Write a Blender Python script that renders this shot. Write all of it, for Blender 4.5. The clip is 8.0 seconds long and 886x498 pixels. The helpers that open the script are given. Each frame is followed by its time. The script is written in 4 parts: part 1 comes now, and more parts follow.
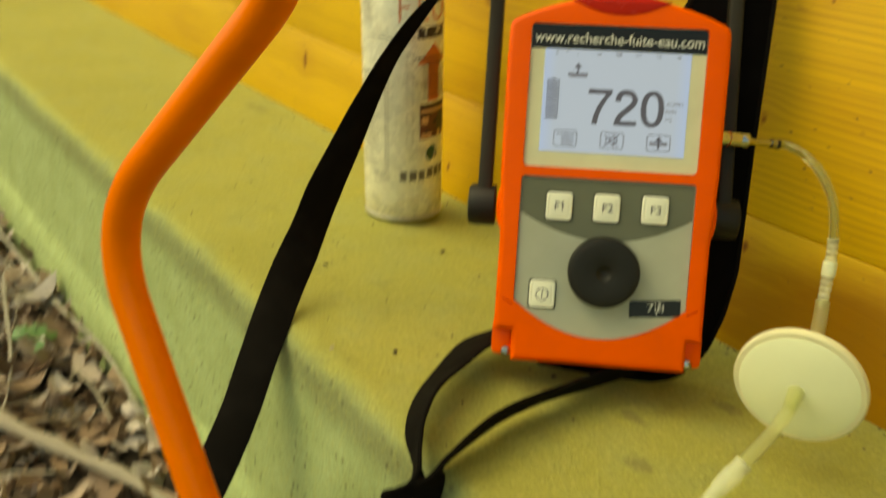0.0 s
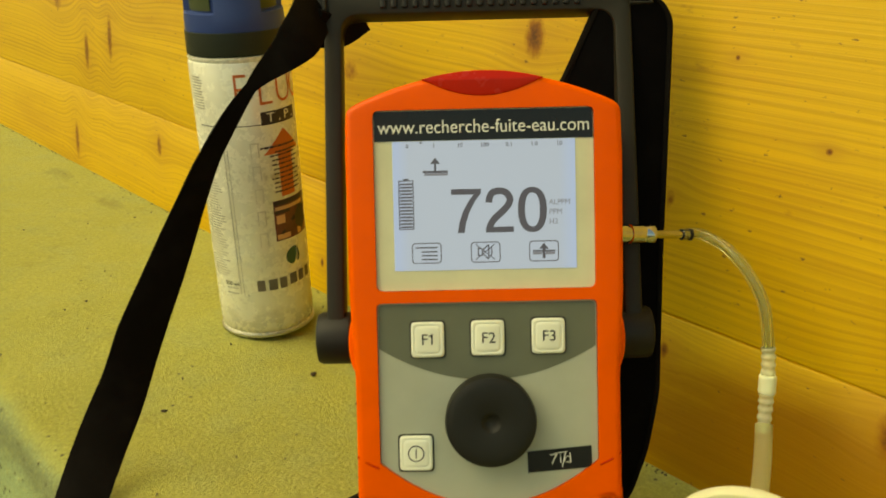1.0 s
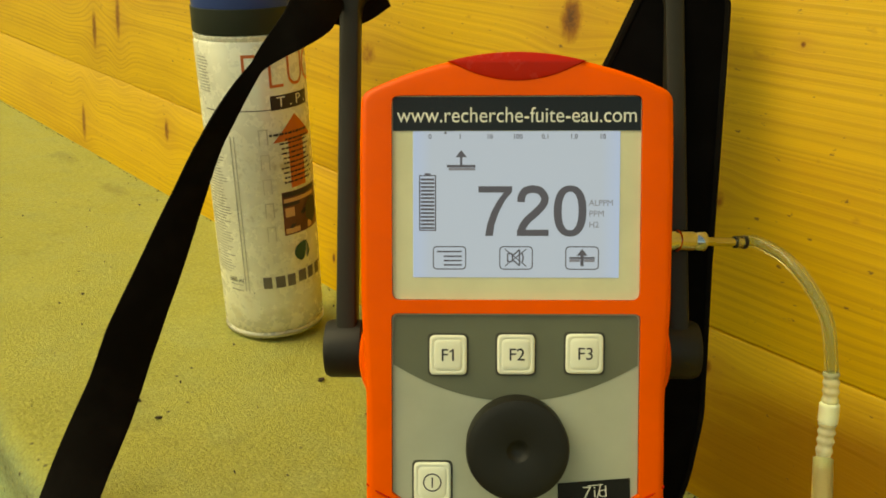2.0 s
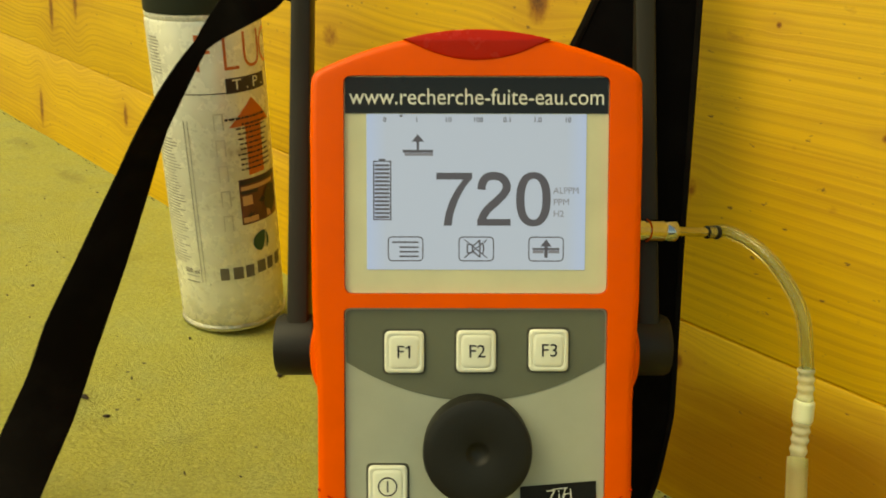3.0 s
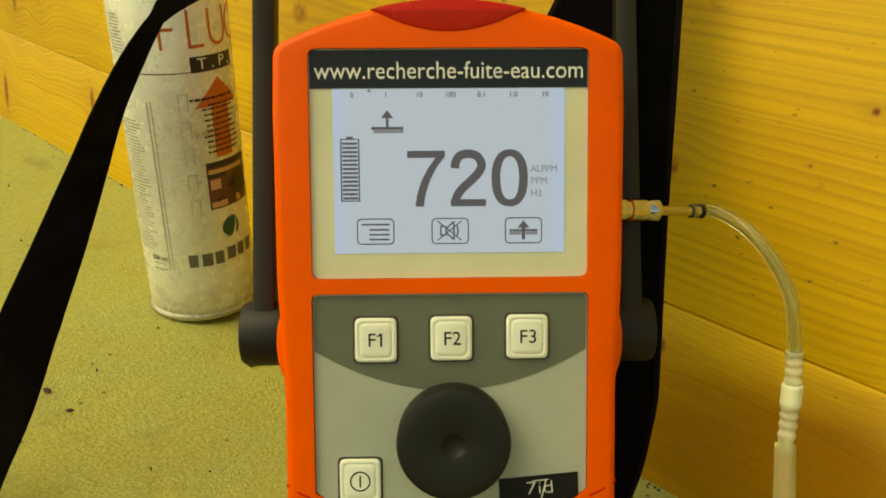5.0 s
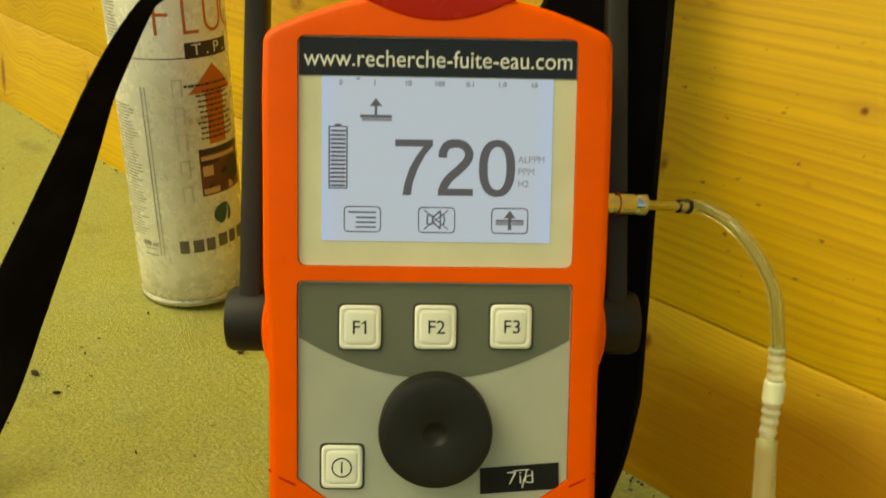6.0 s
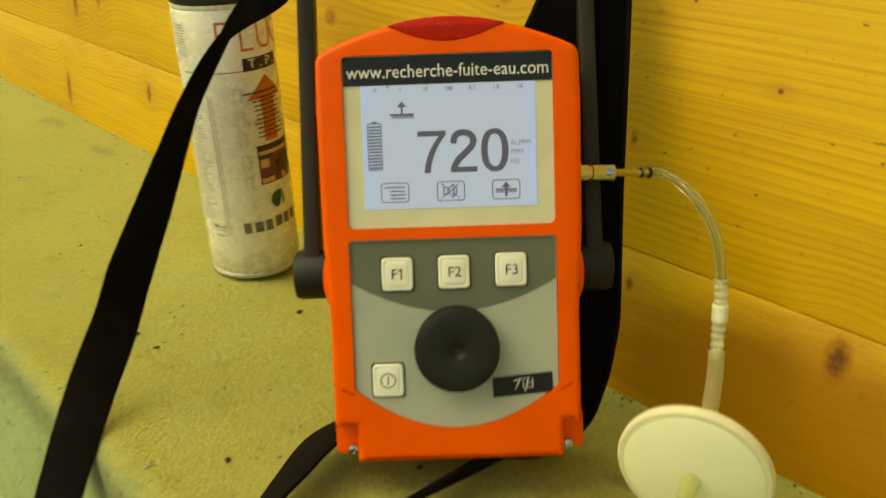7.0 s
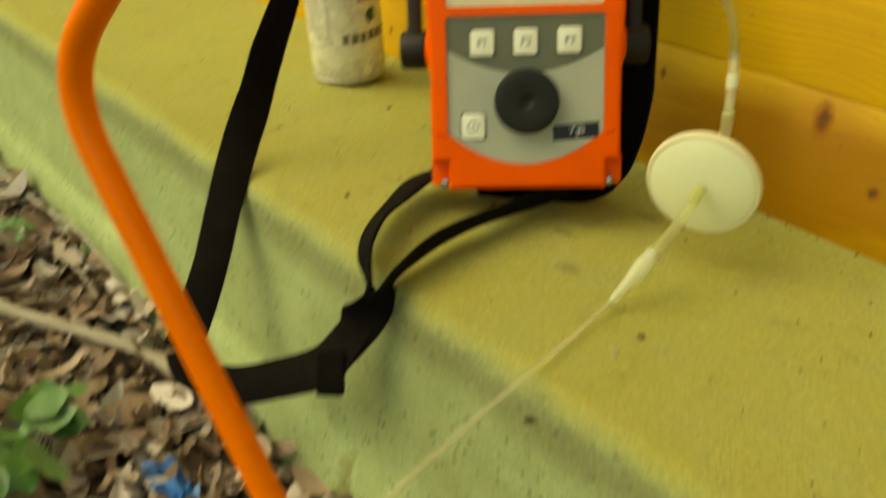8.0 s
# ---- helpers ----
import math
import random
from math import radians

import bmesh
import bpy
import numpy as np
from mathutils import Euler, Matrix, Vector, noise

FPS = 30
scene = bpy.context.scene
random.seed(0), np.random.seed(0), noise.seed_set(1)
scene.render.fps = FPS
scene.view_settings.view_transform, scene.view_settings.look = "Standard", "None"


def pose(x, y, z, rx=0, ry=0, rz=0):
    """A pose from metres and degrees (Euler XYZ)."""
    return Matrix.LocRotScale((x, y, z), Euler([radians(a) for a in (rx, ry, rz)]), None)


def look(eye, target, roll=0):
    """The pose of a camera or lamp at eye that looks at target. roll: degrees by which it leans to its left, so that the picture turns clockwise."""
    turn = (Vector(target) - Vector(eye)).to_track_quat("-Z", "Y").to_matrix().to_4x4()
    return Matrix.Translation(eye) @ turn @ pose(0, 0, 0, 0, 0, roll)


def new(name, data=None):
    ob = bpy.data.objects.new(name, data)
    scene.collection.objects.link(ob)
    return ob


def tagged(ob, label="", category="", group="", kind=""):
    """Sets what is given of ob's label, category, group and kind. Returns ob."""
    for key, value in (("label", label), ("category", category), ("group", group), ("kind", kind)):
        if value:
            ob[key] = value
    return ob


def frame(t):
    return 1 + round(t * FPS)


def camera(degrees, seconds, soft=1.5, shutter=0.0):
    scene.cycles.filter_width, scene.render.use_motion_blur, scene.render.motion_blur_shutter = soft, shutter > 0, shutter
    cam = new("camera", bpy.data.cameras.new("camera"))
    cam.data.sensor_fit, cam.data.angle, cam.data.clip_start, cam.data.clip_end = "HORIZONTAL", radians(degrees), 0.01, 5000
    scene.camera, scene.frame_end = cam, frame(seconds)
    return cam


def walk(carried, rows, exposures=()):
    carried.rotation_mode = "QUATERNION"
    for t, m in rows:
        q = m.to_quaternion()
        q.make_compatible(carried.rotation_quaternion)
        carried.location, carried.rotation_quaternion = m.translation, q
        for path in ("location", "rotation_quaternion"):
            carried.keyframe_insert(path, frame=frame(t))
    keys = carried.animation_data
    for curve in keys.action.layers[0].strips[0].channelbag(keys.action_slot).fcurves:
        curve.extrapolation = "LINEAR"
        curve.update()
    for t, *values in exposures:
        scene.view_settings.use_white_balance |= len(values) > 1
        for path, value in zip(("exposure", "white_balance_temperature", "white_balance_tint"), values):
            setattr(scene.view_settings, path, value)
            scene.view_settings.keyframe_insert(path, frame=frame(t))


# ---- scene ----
cam = camera(53.85, 8.0, soft=1.7, shutter=0.45)
PATH = [
    (0.0, 0.3563, -0.4975, 0.2624, 67.44, -6.93, 52.56),
    (0.1, 0.3484, -0.4912, 0.2557, 69.66, -5.72, 51.20),
    (0.2, 0.3391, -0.4776, 0.2654, 69.67, -4.81, 50.12),
    (0.5, 0.3189, -0.4512, 0.2780, 69.88, -4.40, 48.37),
    (0.7, 0.3057, -0.4296, 0.2753, 69.75, -2.56, 47.29),
    (1.0, 0.2919, -0.3959, 0.2675, 71.12, -4.01, 46.30),
    (1.2, 0.2844, -0.3870, 0.2675, 70.79, -3.63, 47.12),
    (1.5, 0.2744, -0.3788, 0.2657, 71.83, -4.99, 46.80),
    (1.7, 0.2668, -0.3739, 0.2614, 70.71, -5.04, 47.93),
    (2.8, 0.2525, -0.3574, 0.2554, 69.92, -5.27, 46.27),
    (3.0, 0.2508, -0.3507, 0.2528, 69.81, -5.47, 46.21),
    (3.2, 0.2477, -0.3464, 0.2484, 69.48, -5.51, 45.46),
    (3.5, 0.2415, -0.3433, 0.2438, 68.92, -5.36, 45.12),
    (4.0, 0.2406, -0.3451, 0.2446, 69.07, -5.10, 45.20),
    (4.5, 0.2420, -0.3447, 0.2469, 68.85, -5.62, 44.97),
    (4.7, 0.2429, -0.3423, 0.2485, 69.15, -5.33, 44.82),
    (5.8, 0.2433, -0.3329, 0.2392, 67.85, -5.56, 45.22),
    (6.0, 0.2472, -0.3362, 0.2456, 68.61, -6.51, 45.17),
    (6.2, 0.2594, -0.3427, 0.2479, 69.34, -5.76, 45.93),
    (6.5, 0.2697, -0.3553, 0.2520, 67.95, -5.53, 45.34),
    (6.7, 0.2896, -0.3711, 0.2532, 68.61, -4.81, 45.51),
    (7.0, 0.3178, -0.3995, 0.2728, 67.55, -3.36, 46.21),
    (7.1, 0.3315, -0.4124, 0.2649, 67.99, -3.33, 46.89),
    (7.2, 0.3380, -0.4222, 0.2717, 65.69, -3.14, 47.04),
    (7.5, 0.3707, -0.4536, 0.2709, 65.07, -4.01, 46.44),
    (7.6, 0.3788, -0.4588, 0.2688, 64.80, -2.88, 46.66),
    (7.8, 0.3951, -0.4845, 0.2710, 62.69, -1.96, 47.07),
    (8.0, 0.4154, -0.5161, 0.2563, 60.55, -3.01, 49.09),
]
walk(cam, [(t, pose(*p)) for t, *p in PATH], exposures=[(0.0, 0.52, 11500, -15.5), (8.0, 0.52, 11500, -15.5)])

# ---- light: an overcast sky, brighter towards the open garden side ----
world = bpy.data.worlds.new("sky")
scene.world = world
world.use_nodes = True
wn = world.node_tree
wn.nodes.clear()
sky = wn.nodes.new("ShaderNodeTexSky")
sky.sky_type, sky.sun_disc = "NISHITA", False
sky.sun_elevation, sky.sun_rotation = radians(49), radians(216)
sky.air_density, sky.dust_density = 1.0, 3.0
bg = wn.nodes.new("ShaderNodeBackground")
bg.inputs["Strength"].default_value = 0.15
wo = wn.nodes.new("ShaderNodeOutputWorld")
wn.links.new(sky.outputs[0], bg.inputs[0])
wn.links.new(bg.outputs[0], wo.inputs[0])
sun_data = bpy.data.lights.new("sun", "SUN")
sun_data.energy, sun_data.angle, sun_data.color = 0.58, radians(55), (1.0, 0.95, 0.86)
sun = new("sun", sun_data)
sun.matrix_world = look((-0.90, -1.25, 1.80), (0, 0, 0))


# ---- materials ----
class Nodes:
    """A small builder for node materials."""

    def __init__(self, name):
        self.m = bpy.data.materials.new(name)
        self.m.use_nodes = True
        self.t = self.m.node_tree
        self.t.nodes.clear()
        self.out = self.t.nodes.new("ShaderNodeOutputMaterial")
        self.b = self.add("ShaderNodeBsdfPrincipled")
        self.t.links.new(self.b.outputs[0], self.out.inputs[0])
        self.co = self.add("ShaderNodeTexCoord").outputs["Object"]

    def add(self, kind, **inputs):
        n = self.t.nodes.new(kind)
        for key, value in inputs.items():
            self.plug(n.inputs[key.replace("_", " ")], value)
        return n

    def plug(self, socket, value):
        if isinstance(value, bpy.types.NodeSocket):
            self.t.links.new(value, socket)
        elif isinstance(value, (tuple, list)) and len(value) == 3 and socket.type == "RGBA":
            socket.default_value = (*value, 1)
        else:
            socket.default_value = value

    def scaled(self, sx, sy, sz, source=None):
        n = self.add("ShaderNodeMapping")
        self.plug(n.inputs["Vector"], source or self.co)
        n.inputs["Scale"].default_value = (sx, sy, sz)
        return n.outputs[0]

    def noise(self, scale, detail=4, rough=0.55, vec=None, distortion=0.0):
        return self.add("ShaderNodeTexNoise", Vector=vec or self.co, Scale=scale, Detail=detail, Roughness=rough, Distortion=distortion).outputs[0]

    def math(self, op, a, b=0.0, c=0.0, clamp=False):
        n = self.t.nodes.new("ShaderNodeMath")
        n.operation, n.use_clamp = op, clamp
        for s, v in zip(n.inputs, (a, b, c)):
            self.plug(s, v)
        return n.outputs[0]

    def ramp(self, fac, *stops):
        n = self.t.nodes.new("ShaderNodeValToRGB")
        self.plug(n.inputs[0], fac)
        e = n.color_ramp.elements
        while len(e) < len(stops):
            e.new(0.5)
        for k, (p, c) in zip(e, stops):
            k.position = p
            k.color = (*c, 1) if len(c) == 3 else c
        return n.outputs[0]

    def grey(self, fac, lo, hi):
        return self.ramp(fac, (lo, (0, 0, 0)), (hi, (1, 1, 1)))

    def mix(self, fac, a, b, mode="MIX"):
        n = self.t.nodes.new("ShaderNodeMix")
        n.data_type, n.blend_type = "RGBA", mode
        self.plug(n.inputs[0], fac)
        self.plug(n.inputs[6], a)
        self.plug(n.inputs[7], b)
        return n.outputs[2]

    def bump(self, height, strength, distance):
        n = self.add("ShaderNodeBump", Height=height, Strength=strength, Distance=distance)
        self.plug(self.b.inputs["Normal"], n.outputs[0])

    def set(self, **inputs):
        for key, value in inputs.items():
            self.plug(self.b.inputs[key.replace("_", " ")], value)
        return self


def plastic(name, colour, rough=0.45, grain=900, relief=0.00008, stain=0.12, gloss=0.35):
    n = Nodes(name)
    big = n.noise(38, 5)
    n.set(Base_Color=n.mix(n.grey(big, 0.35, 0.75), colour, tuple(c * (1 - stain) for c in colour)),
          Roughness=n.math("MULTIPLY_ADD", n.noise(120), 0.2, rough - 0.1), Specular_IOR_Level=gloss)
    n.bump(n.noise(grain, 2), 0.4, relief)
    return n.m


def metal(name, colour, rough=0.3):
    n = Nodes(name)
    n.set(Base_Color=n.mix(n.noise(300), colour, tuple(c * 0.7 for c in colour)), Metallic=1.0,
          Roughness=n.math("MULTIPLY_ADD", n.noise(500), 0.2, rough - 0.1))
    return n.m


# knots of the pine boards: x, z, half width, half height, darkness
KNOTS = [(0.072, 0.070, 0.003, 0.005, 0.8), (0.061, 0.153, 0.003, 0.006, 0.6), (-0.718, 0.030, 0.006, 0.022, 0.8), (-0.513, 0.064, 0.005, 0.012, 0.8),
         (-0.616, 0.157, 0.006, 0.024, 0.8), (0.207, 0.061, 0.002, 0.004, 0.6), (0.192, 0.074, 0.0068, 0.0130, 1.0), (0.234, 0.040, 0.0055, 0.0055, 0.95), (-0.042, 0.224, 0.007, 0.012, 0.95),
         (-0.212, 0.181, 0.010, 0.009, 0.6), (0.137, 0.194, 0.0018, 0.0018, 0.95), (-0.239, 0.025, 0.002, 0.004, 0.9), (0.085, 0.229, 0.0014, 0.0014, 0.8),
         (-0.676, 0.137, 0.006, 0.022, 0.8), (-0.75, 0.19, 0.012, 0.018, 0.7),
         (-0.56, 0.225, 0.012, 0.014, 0.5), (0.30, 0.30, 0.012, 0.010, 0.7), (-1.15, 0.05, 0.015, 0.012, 0.6)]


def pine():
    n = Nodes("pine_boards")
    sep = n.add("ShaderNodeSeparateXYZ", Vector=n.co)
    x, z = sep.outputs[0], sep.outputs[2]
    warp, dark, ring = 0.0, 0.0, 0.0
    for kx, kz, w, h, d in KNOTS:
        dx = n.math("DIVIDE", n.math("SUBTRACT", x, kx), w)
        dz = n.math("DIVIDE", n.math("SUBTRACT", z, kz), h)
        dx2, dz2 = n.math("MULTIPLY", dx, dx), n.math("MULTIPLY", dz, dz)
        r2 = n.math("ADD", dx2, dz2)
        far = n.math("ADD", n.math("MULTIPLY", dx2, 0.06), n.math("MULTIPLY", dz2, 0.16))
        bell = n.math("EXPONENT", n.math("MULTIPLY", far, -1.0))
        # fibres bend round the knot
        warp = n.math("ADD", warp, n.math("MULTIPLY", bell, n.math("MULTIPLY", dz, h * 0.55)))
        core = n.math("EXPONENT", n.math("MULTIPLY", r2, -0.9))
        dark = n.math("MAXIMUM", dark, n.math("MULTIPLY", core, d))
        ring = n.math("MAXIMUM", ring, n.math("MULTIPLY", bell, d * 0.5))
    zz = n.math("SUBTRACT", z, warp)
    wob = n.math("MULTIPLY", n.math("SUBTRACT", n.noise(3.0, 2, vec=n.scaled(0.8, 1, 3)), 0.5), 0.010)
    zz = n.math("ADD", zz, wob)
    grain_co = n.add("ShaderNodeCombineXYZ", X=n.math("MULTIPLY", x, 0.05), Y=0.0, Z=zz).outputs[0]
    late = n.add("ShaderNodeTexWave", Vector=grain_co, Scale=62.0, Distortion=1.5, Detail=3.0, Detail_Scale=2.2)
    late.bands_direction = "Z"
    years = n.grey(late.outputs[1], 0.55, 0.98)
    fine = n.noise(420, 4, 0.7, vec=n.scaled(0.05, 1, 1, grain_co))
    broad = n.noise(2.2, 3, vec=n.scaled(1, 1, 4))
    rnd = n.add("ShaderNodeObjectInfo").outputs["Random"]
    base = n.mix(broad, (0.70, 0.405, 0.018), (0.84, 0.535, 0.045))
    patch = n.noise(9, 5, 0.6, vec=n.scaled(0.35, 1, 2.2))
    base = n.mix(n.math("MULTIPLY", n.grey(patch, 0.48, 0.68), 0.55), base, (0.50, 0.255, 0.016))
    base = n.mix(n.math("MULTIPLY", rnd, 0.25), base, (0.48, 0.265, 0.015))
    base = n.mix(n.math("MULTIPLY", n.math("MULTIPLY", years, n.grey(n.noise(5, 3, vec=n.scaled(0.5, 1, 4)), 0.34, 0.66)), 0.50), base, (0.40, 0.195, 0.010))
    base = n.mix(n.math("MULTIPLY", n.grey(fine, 0.45, 0.66), 0.45), base, (0.45, 0.235, 0.014))
    # shade painted as redder wood on the lowest board, its edge drawn out along the grain
    hx = n.math("DIVIDE", n.math("SUBTRACT", x, 0.185), 0.220)
    hz = n.math("DIVIDE", n.math("SUBTRACT", zz, 0.030), 0.062)
    hr = n.math("ADD", n.math("MULTIPLY", hx, hx), n.math("MULTIPLY", hz, hz))
    hr = n.math("ADD", hr, n.math("MULTIPLY", n.math("SUBTRACT", n.noise(26, 5, 0.65, vec=n.scaled(0.25, 1, 1)), 0.5), 1.3))
    low_shade = n.math("MULTIPLY", n.math("SUBTRACT", 1.0, n.grey(hr, 0.25, 1.0)), n.math("LESS_THAN", z, 0.0926))
    base = n.mix(n.math("MULTIPLY", low_shade, 0.95), base, n.mix(fine, (0.38, 0.172, 0.005), (0.27, 0.108, 0.004)))
    base = n.mix(n.math("MULTIPLY", ring, 0.7), base, (0.40, 0.19, 0.025))
    heartk = n.math("MULTIPLY", dark, n.math("MULTIPLY_ADD", n.noise(230, 4, 0.65), 1.3, 0.35))
    base = n.mix(n.grey(heartk, 0.28, 0.62), base, (0.30, 0.115, 0.004))
    base = n.mix(n.grey(heartk, 0.62, 0.95), base, (0.11, 0.036, 0.004))
    flecks = n.noise(330, 2, vec=n.scaled(0.55, 1, 1.1))
    base = n.mix(n.math("MULTIPLY", n.grey(flecks, 0.70, 0.76), 0.8), base, (0.15, 0.07, 0.015))
    pins = n.noise(95, 3, 0.7, vec=n.scaled(0.7, 1, 1.2))
    base = n.mix(n.math("MULTIPLY", n.grey(pins, 0.64, 0.74), 0.4), base, (0.34, 0.16, 0.014))
    n.set(Base_Color=base, Roughness=n.math("MULTIPLY_ADD", fine, 0.2, 0.42))
    n.bump(n.math("ADD", fine, n.math("MULTIPLY", years, 0.2)), 0.4, 0.0004)
    return n.m


# stains on the ledge: x, y, half sizes, strength
STAINS = [(0.109, -0.130, 0.011, 0.007, 0.6), (0.140, -0.162, 0.01, 0.008, 0.6), (0.065, -0.273, 0.008, 0.012, 0.7), (-0.555, -0.035, 0.03, 0.012, 0.45), (-0.690, -0.031, 0.03, 0.012, 0.4), (0.128, -0.069, 0.012, 0.008, 0.6)]


def concrete():
    n = Nodes("old_concrete")
    sep = n.add("ShaderNodeSeparateXYZ", Vector=n.co)
    z = sep.outputs[2]
    zj = n.math("ADD", n.math("ADD", z, 1.0), n.math("MULTIPLY", n.math("SUBTRACT", n.noise(28, 5, 0.6), 0.5), 0.014))
    outer = n.math("SUBTRACT", 1.0, n.grey(zj, 0.990, 0.998), clamp=True)
    mott = n.noise(7, 8, 0.68)
    sand = n.noise(640, 5, 0.75)
    blot = n.noise(34, 5, 0.6)
    base = n.mix(n.grey(mott, 0.3, 0.7), (0.500, 0.485, 0.118), (0.405, 0.392, 0.080))
    base = n.mix(n.math("MULTIPLY", n.grey(blot, 0.57, 0.70), 0.35), base, (0.25, 0.22, 0.045))
    mossy = n.mix(n.grey(n.noise(26, 6, 0.65), 0.35, 0.7), (0.48, 0.60, 0.28), (0.37, 0.46, 0.19))
    streak = n.noise(60, 5, 0.7, vec=n.scaled(1, 1, 0.12))
    mossy = n.mix(n.math("MULTIPLY", n.grey(streak, 0.62, 0.74), 0.5), mossy, (0.12, 0.145, 0.065))
    base = n.mix(outer, base, mossy)
    # old stains on the top
    sep2 = n.add("ShaderNodeSeparateXYZ", Vector=n.co)
    for sx, sy, rx, ry, k in STAINS:
        dx = n.math("DIVIDE", n.math("SUBTRACT", sep2.outputs[0], sx), rx)
        dy = n.math("DIVIDE", n.math("SUBTRACT", sep2.outputs[1], sy), ry)
        rr = n.math("ADD", n.math("MULTIPLY", dx, dx), n.math("MULTIPLY", dy, dy))
        rr = n.math("ADD", rr, n.math("MULTIPLY", n.math("SUBTRACT", n.noise(110, 4, 0.7), 0.5), 3.2))
        base = n.mix(n.math("MULTIPLY", n.math("SUBTRACT", 1.0, n.grey(rr, 0.2, 1.0)), k), base, (0.20, 0.175, 0.055))
    # a darker olive band along the arris
    band = n.math("MULTIPLY", n.grey(zj, 0.962, 0.976), n.math("SUBTRACT", 1.0, n.grey(zj, 0.990, 0.9985)))
    base = n.mix(n.math("MULTIPLY", band, 0.6), base, (0.20, 0.20, 0.085))
    pits = n.add("ShaderNodeTexVoronoi", Vector=n.co, Scale=130.0)
    pit = n.math("MULTIPLY", n.math("SUBTRACT", 1.0, n.grey(pits.outputs[0], 0.12, 0.28)), n.grey(n.noise(33, 3), 0.43, 0.56))
    base = n.mix(n.math("MULTIPLY", n.math("MULTIPLY", pit, outer), 0.9), base, (0.08, 0.085, 0.04))
    specks = n.add("ShaderNodeTexVoronoi", Vector=n.co, Scale=75.0)
    spot = n.math("SUBTRACT", 1.0, n.grey(specks.outputs[0], 0.06, 0.11))
    base = n.mix(n.math("MULTIPLY", spot, n.grey(n.noise(17), 0.52, 0.58)), base, (0.07, 0.06, 0.03))
    base = n.mix(n.math("MULTIPLY", n.grey(sand, 0.43, 0.65), 0.55), base, (0.21, 0.19, 0.055))
    grains = n.add("ShaderNodeTexVoronoi", Vector=n.co, Scale=420.0)
    lump = n.math("SUBTRACT", 1.0, n.grey(grains.outputs[0], 0.05, 0.75))
    base = n.mix(n.math("MULTIPLY", n.math("MULTIPLY", lump, n.grey(n.noise(300, 3), 0.45, 0.7)), 0.7), base, (0.60, 0.575, 0.17))
    n.set(Base_Color=base, Roughness=0.9)
    n.bump(n.math("ADD", n.math("MULTIPLY_ADD", lump, 0.22, n.math("MULTIPLY_ADD", blot, 0.35, sand)), n.math("MULTIPLY", n.math("MULTIPLY", outer, n.noise(150, 5, 0.7)), 0.7)), 1.0, 0.0015)
    return n.m


def soil():
    n = Nodes("soil")
    n.set(Base_Color=n.mix(n.noise(40, 6), (0.022, 0.015, 0.009), (0.07, 0.046, 0.028)), Roughness=0.95)
    n.bump(n.noise(90, 6), 0.8, 0.01)
    return n.m


def leaf_mat(name, a, b, c, rough=0.6):
    n = Nodes(name)
    isl = n.add("ShaderNodeNewGeometry").outputs["Random Per Island"]
    col = n.ramp(isl, (0.0, a), (0.5, b), (1.0, c))
    n.set(Base_Color=n.mix(n.math("MULTIPLY", n.noise(140, 4), 0.32), col, tuple(v * 0.35 for v in a)), Roughness=rough)
    n.bump(n.noise(220, 3), 0.5, 0.001)
    return n.m


def webbing(name, colour):
    n = Nodes(name)
    weave = n.add("ShaderNodeTexWave", Vector=n.co, Scale=420.0, Distortion=1.5)
    n.set(Base_Color=n.mix(n.grey(n.noise(60, 4), 0.45, 0.8), colour, tuple(c * 1.6 + 0.001 for c in colour)), Roughness=0.85, Specular_IOR_Level=0.04)
    n.bump(weave.outputs[1], 0.15, 0.0003)
    return n.m


def can_paint():
    n = Nodes("printed_tin")
    wear = n.noise(75, 6, 0.7)
    base = n.mix(n.grey(n.noise(22, 4), 0.35, 0.7), (0.82, 0.80, 0.64), (0.68, 0.65, 0.48))
    low = n.add("ShaderNodeSeparateXYZ", Vector=n.co).outputs[2]
    foot = n.math("SUBTRACT", 1.0, n.grey(n.math("ADD", low, n.math("MULTIPLY", n.math("SUBTRACT", wear, 0.5), 0.05)), 0.006, 0.022))
    scuff = n.math("MAXIMUM", n.math("MULTIPLY", n.grey(wear, 0.60, 0.70), 0.6), n.math("MULTIPLY", foot, 0.45))
    base = n.mix(scuff, base, (0.40, 0.35, 0.24))
    base = n.mix(n.grey(n.noise(140, 5, 0.7, vec=n.scaled(1, 1, 0.6)), 0.735, 0.75), base, (0.07, 0.05, 0.03))
    n.set(Base_Color=base, Metallic=n.math("MULTIPLY_ADD", scuff, 0.4, 0.12), Roughness=n.math("MULTIPLY_ADD", wear, 0.3, 0.12))
    n.bump(n.noise(34, 3, vec=n.scaled(1, 1, 0.3)), 0.6, 0.0018)
    return n.m


def clear(name, tint, alpha, rough=0.15, ior=1.25):
    n = Nodes(name)
    n.set(Base_Color=tint, Roughness=rough, Transmission_Weight=alpha, IOR=ior)
    return n.m


def lcd_mat():
    n = Nodes("backlit_display")
    sep = n.add("ShaderNodeSeparateXYZ", Vector=n.co)
    side = n.math("ABSOLUTE", n.math("MULTIPLY", sep.outputs[0], 25.0))
    col = n.mix(n.grey(side, 0.80, 1.0), (0.45, 0.54, 0.97), (0.41, 0.55, 1.20))
    n.set(Base_Color=(0.10, 0.105, 0.115), Roughness=0.3, Emission_Color=col, Emission_Strength=0.50)
    return n.m


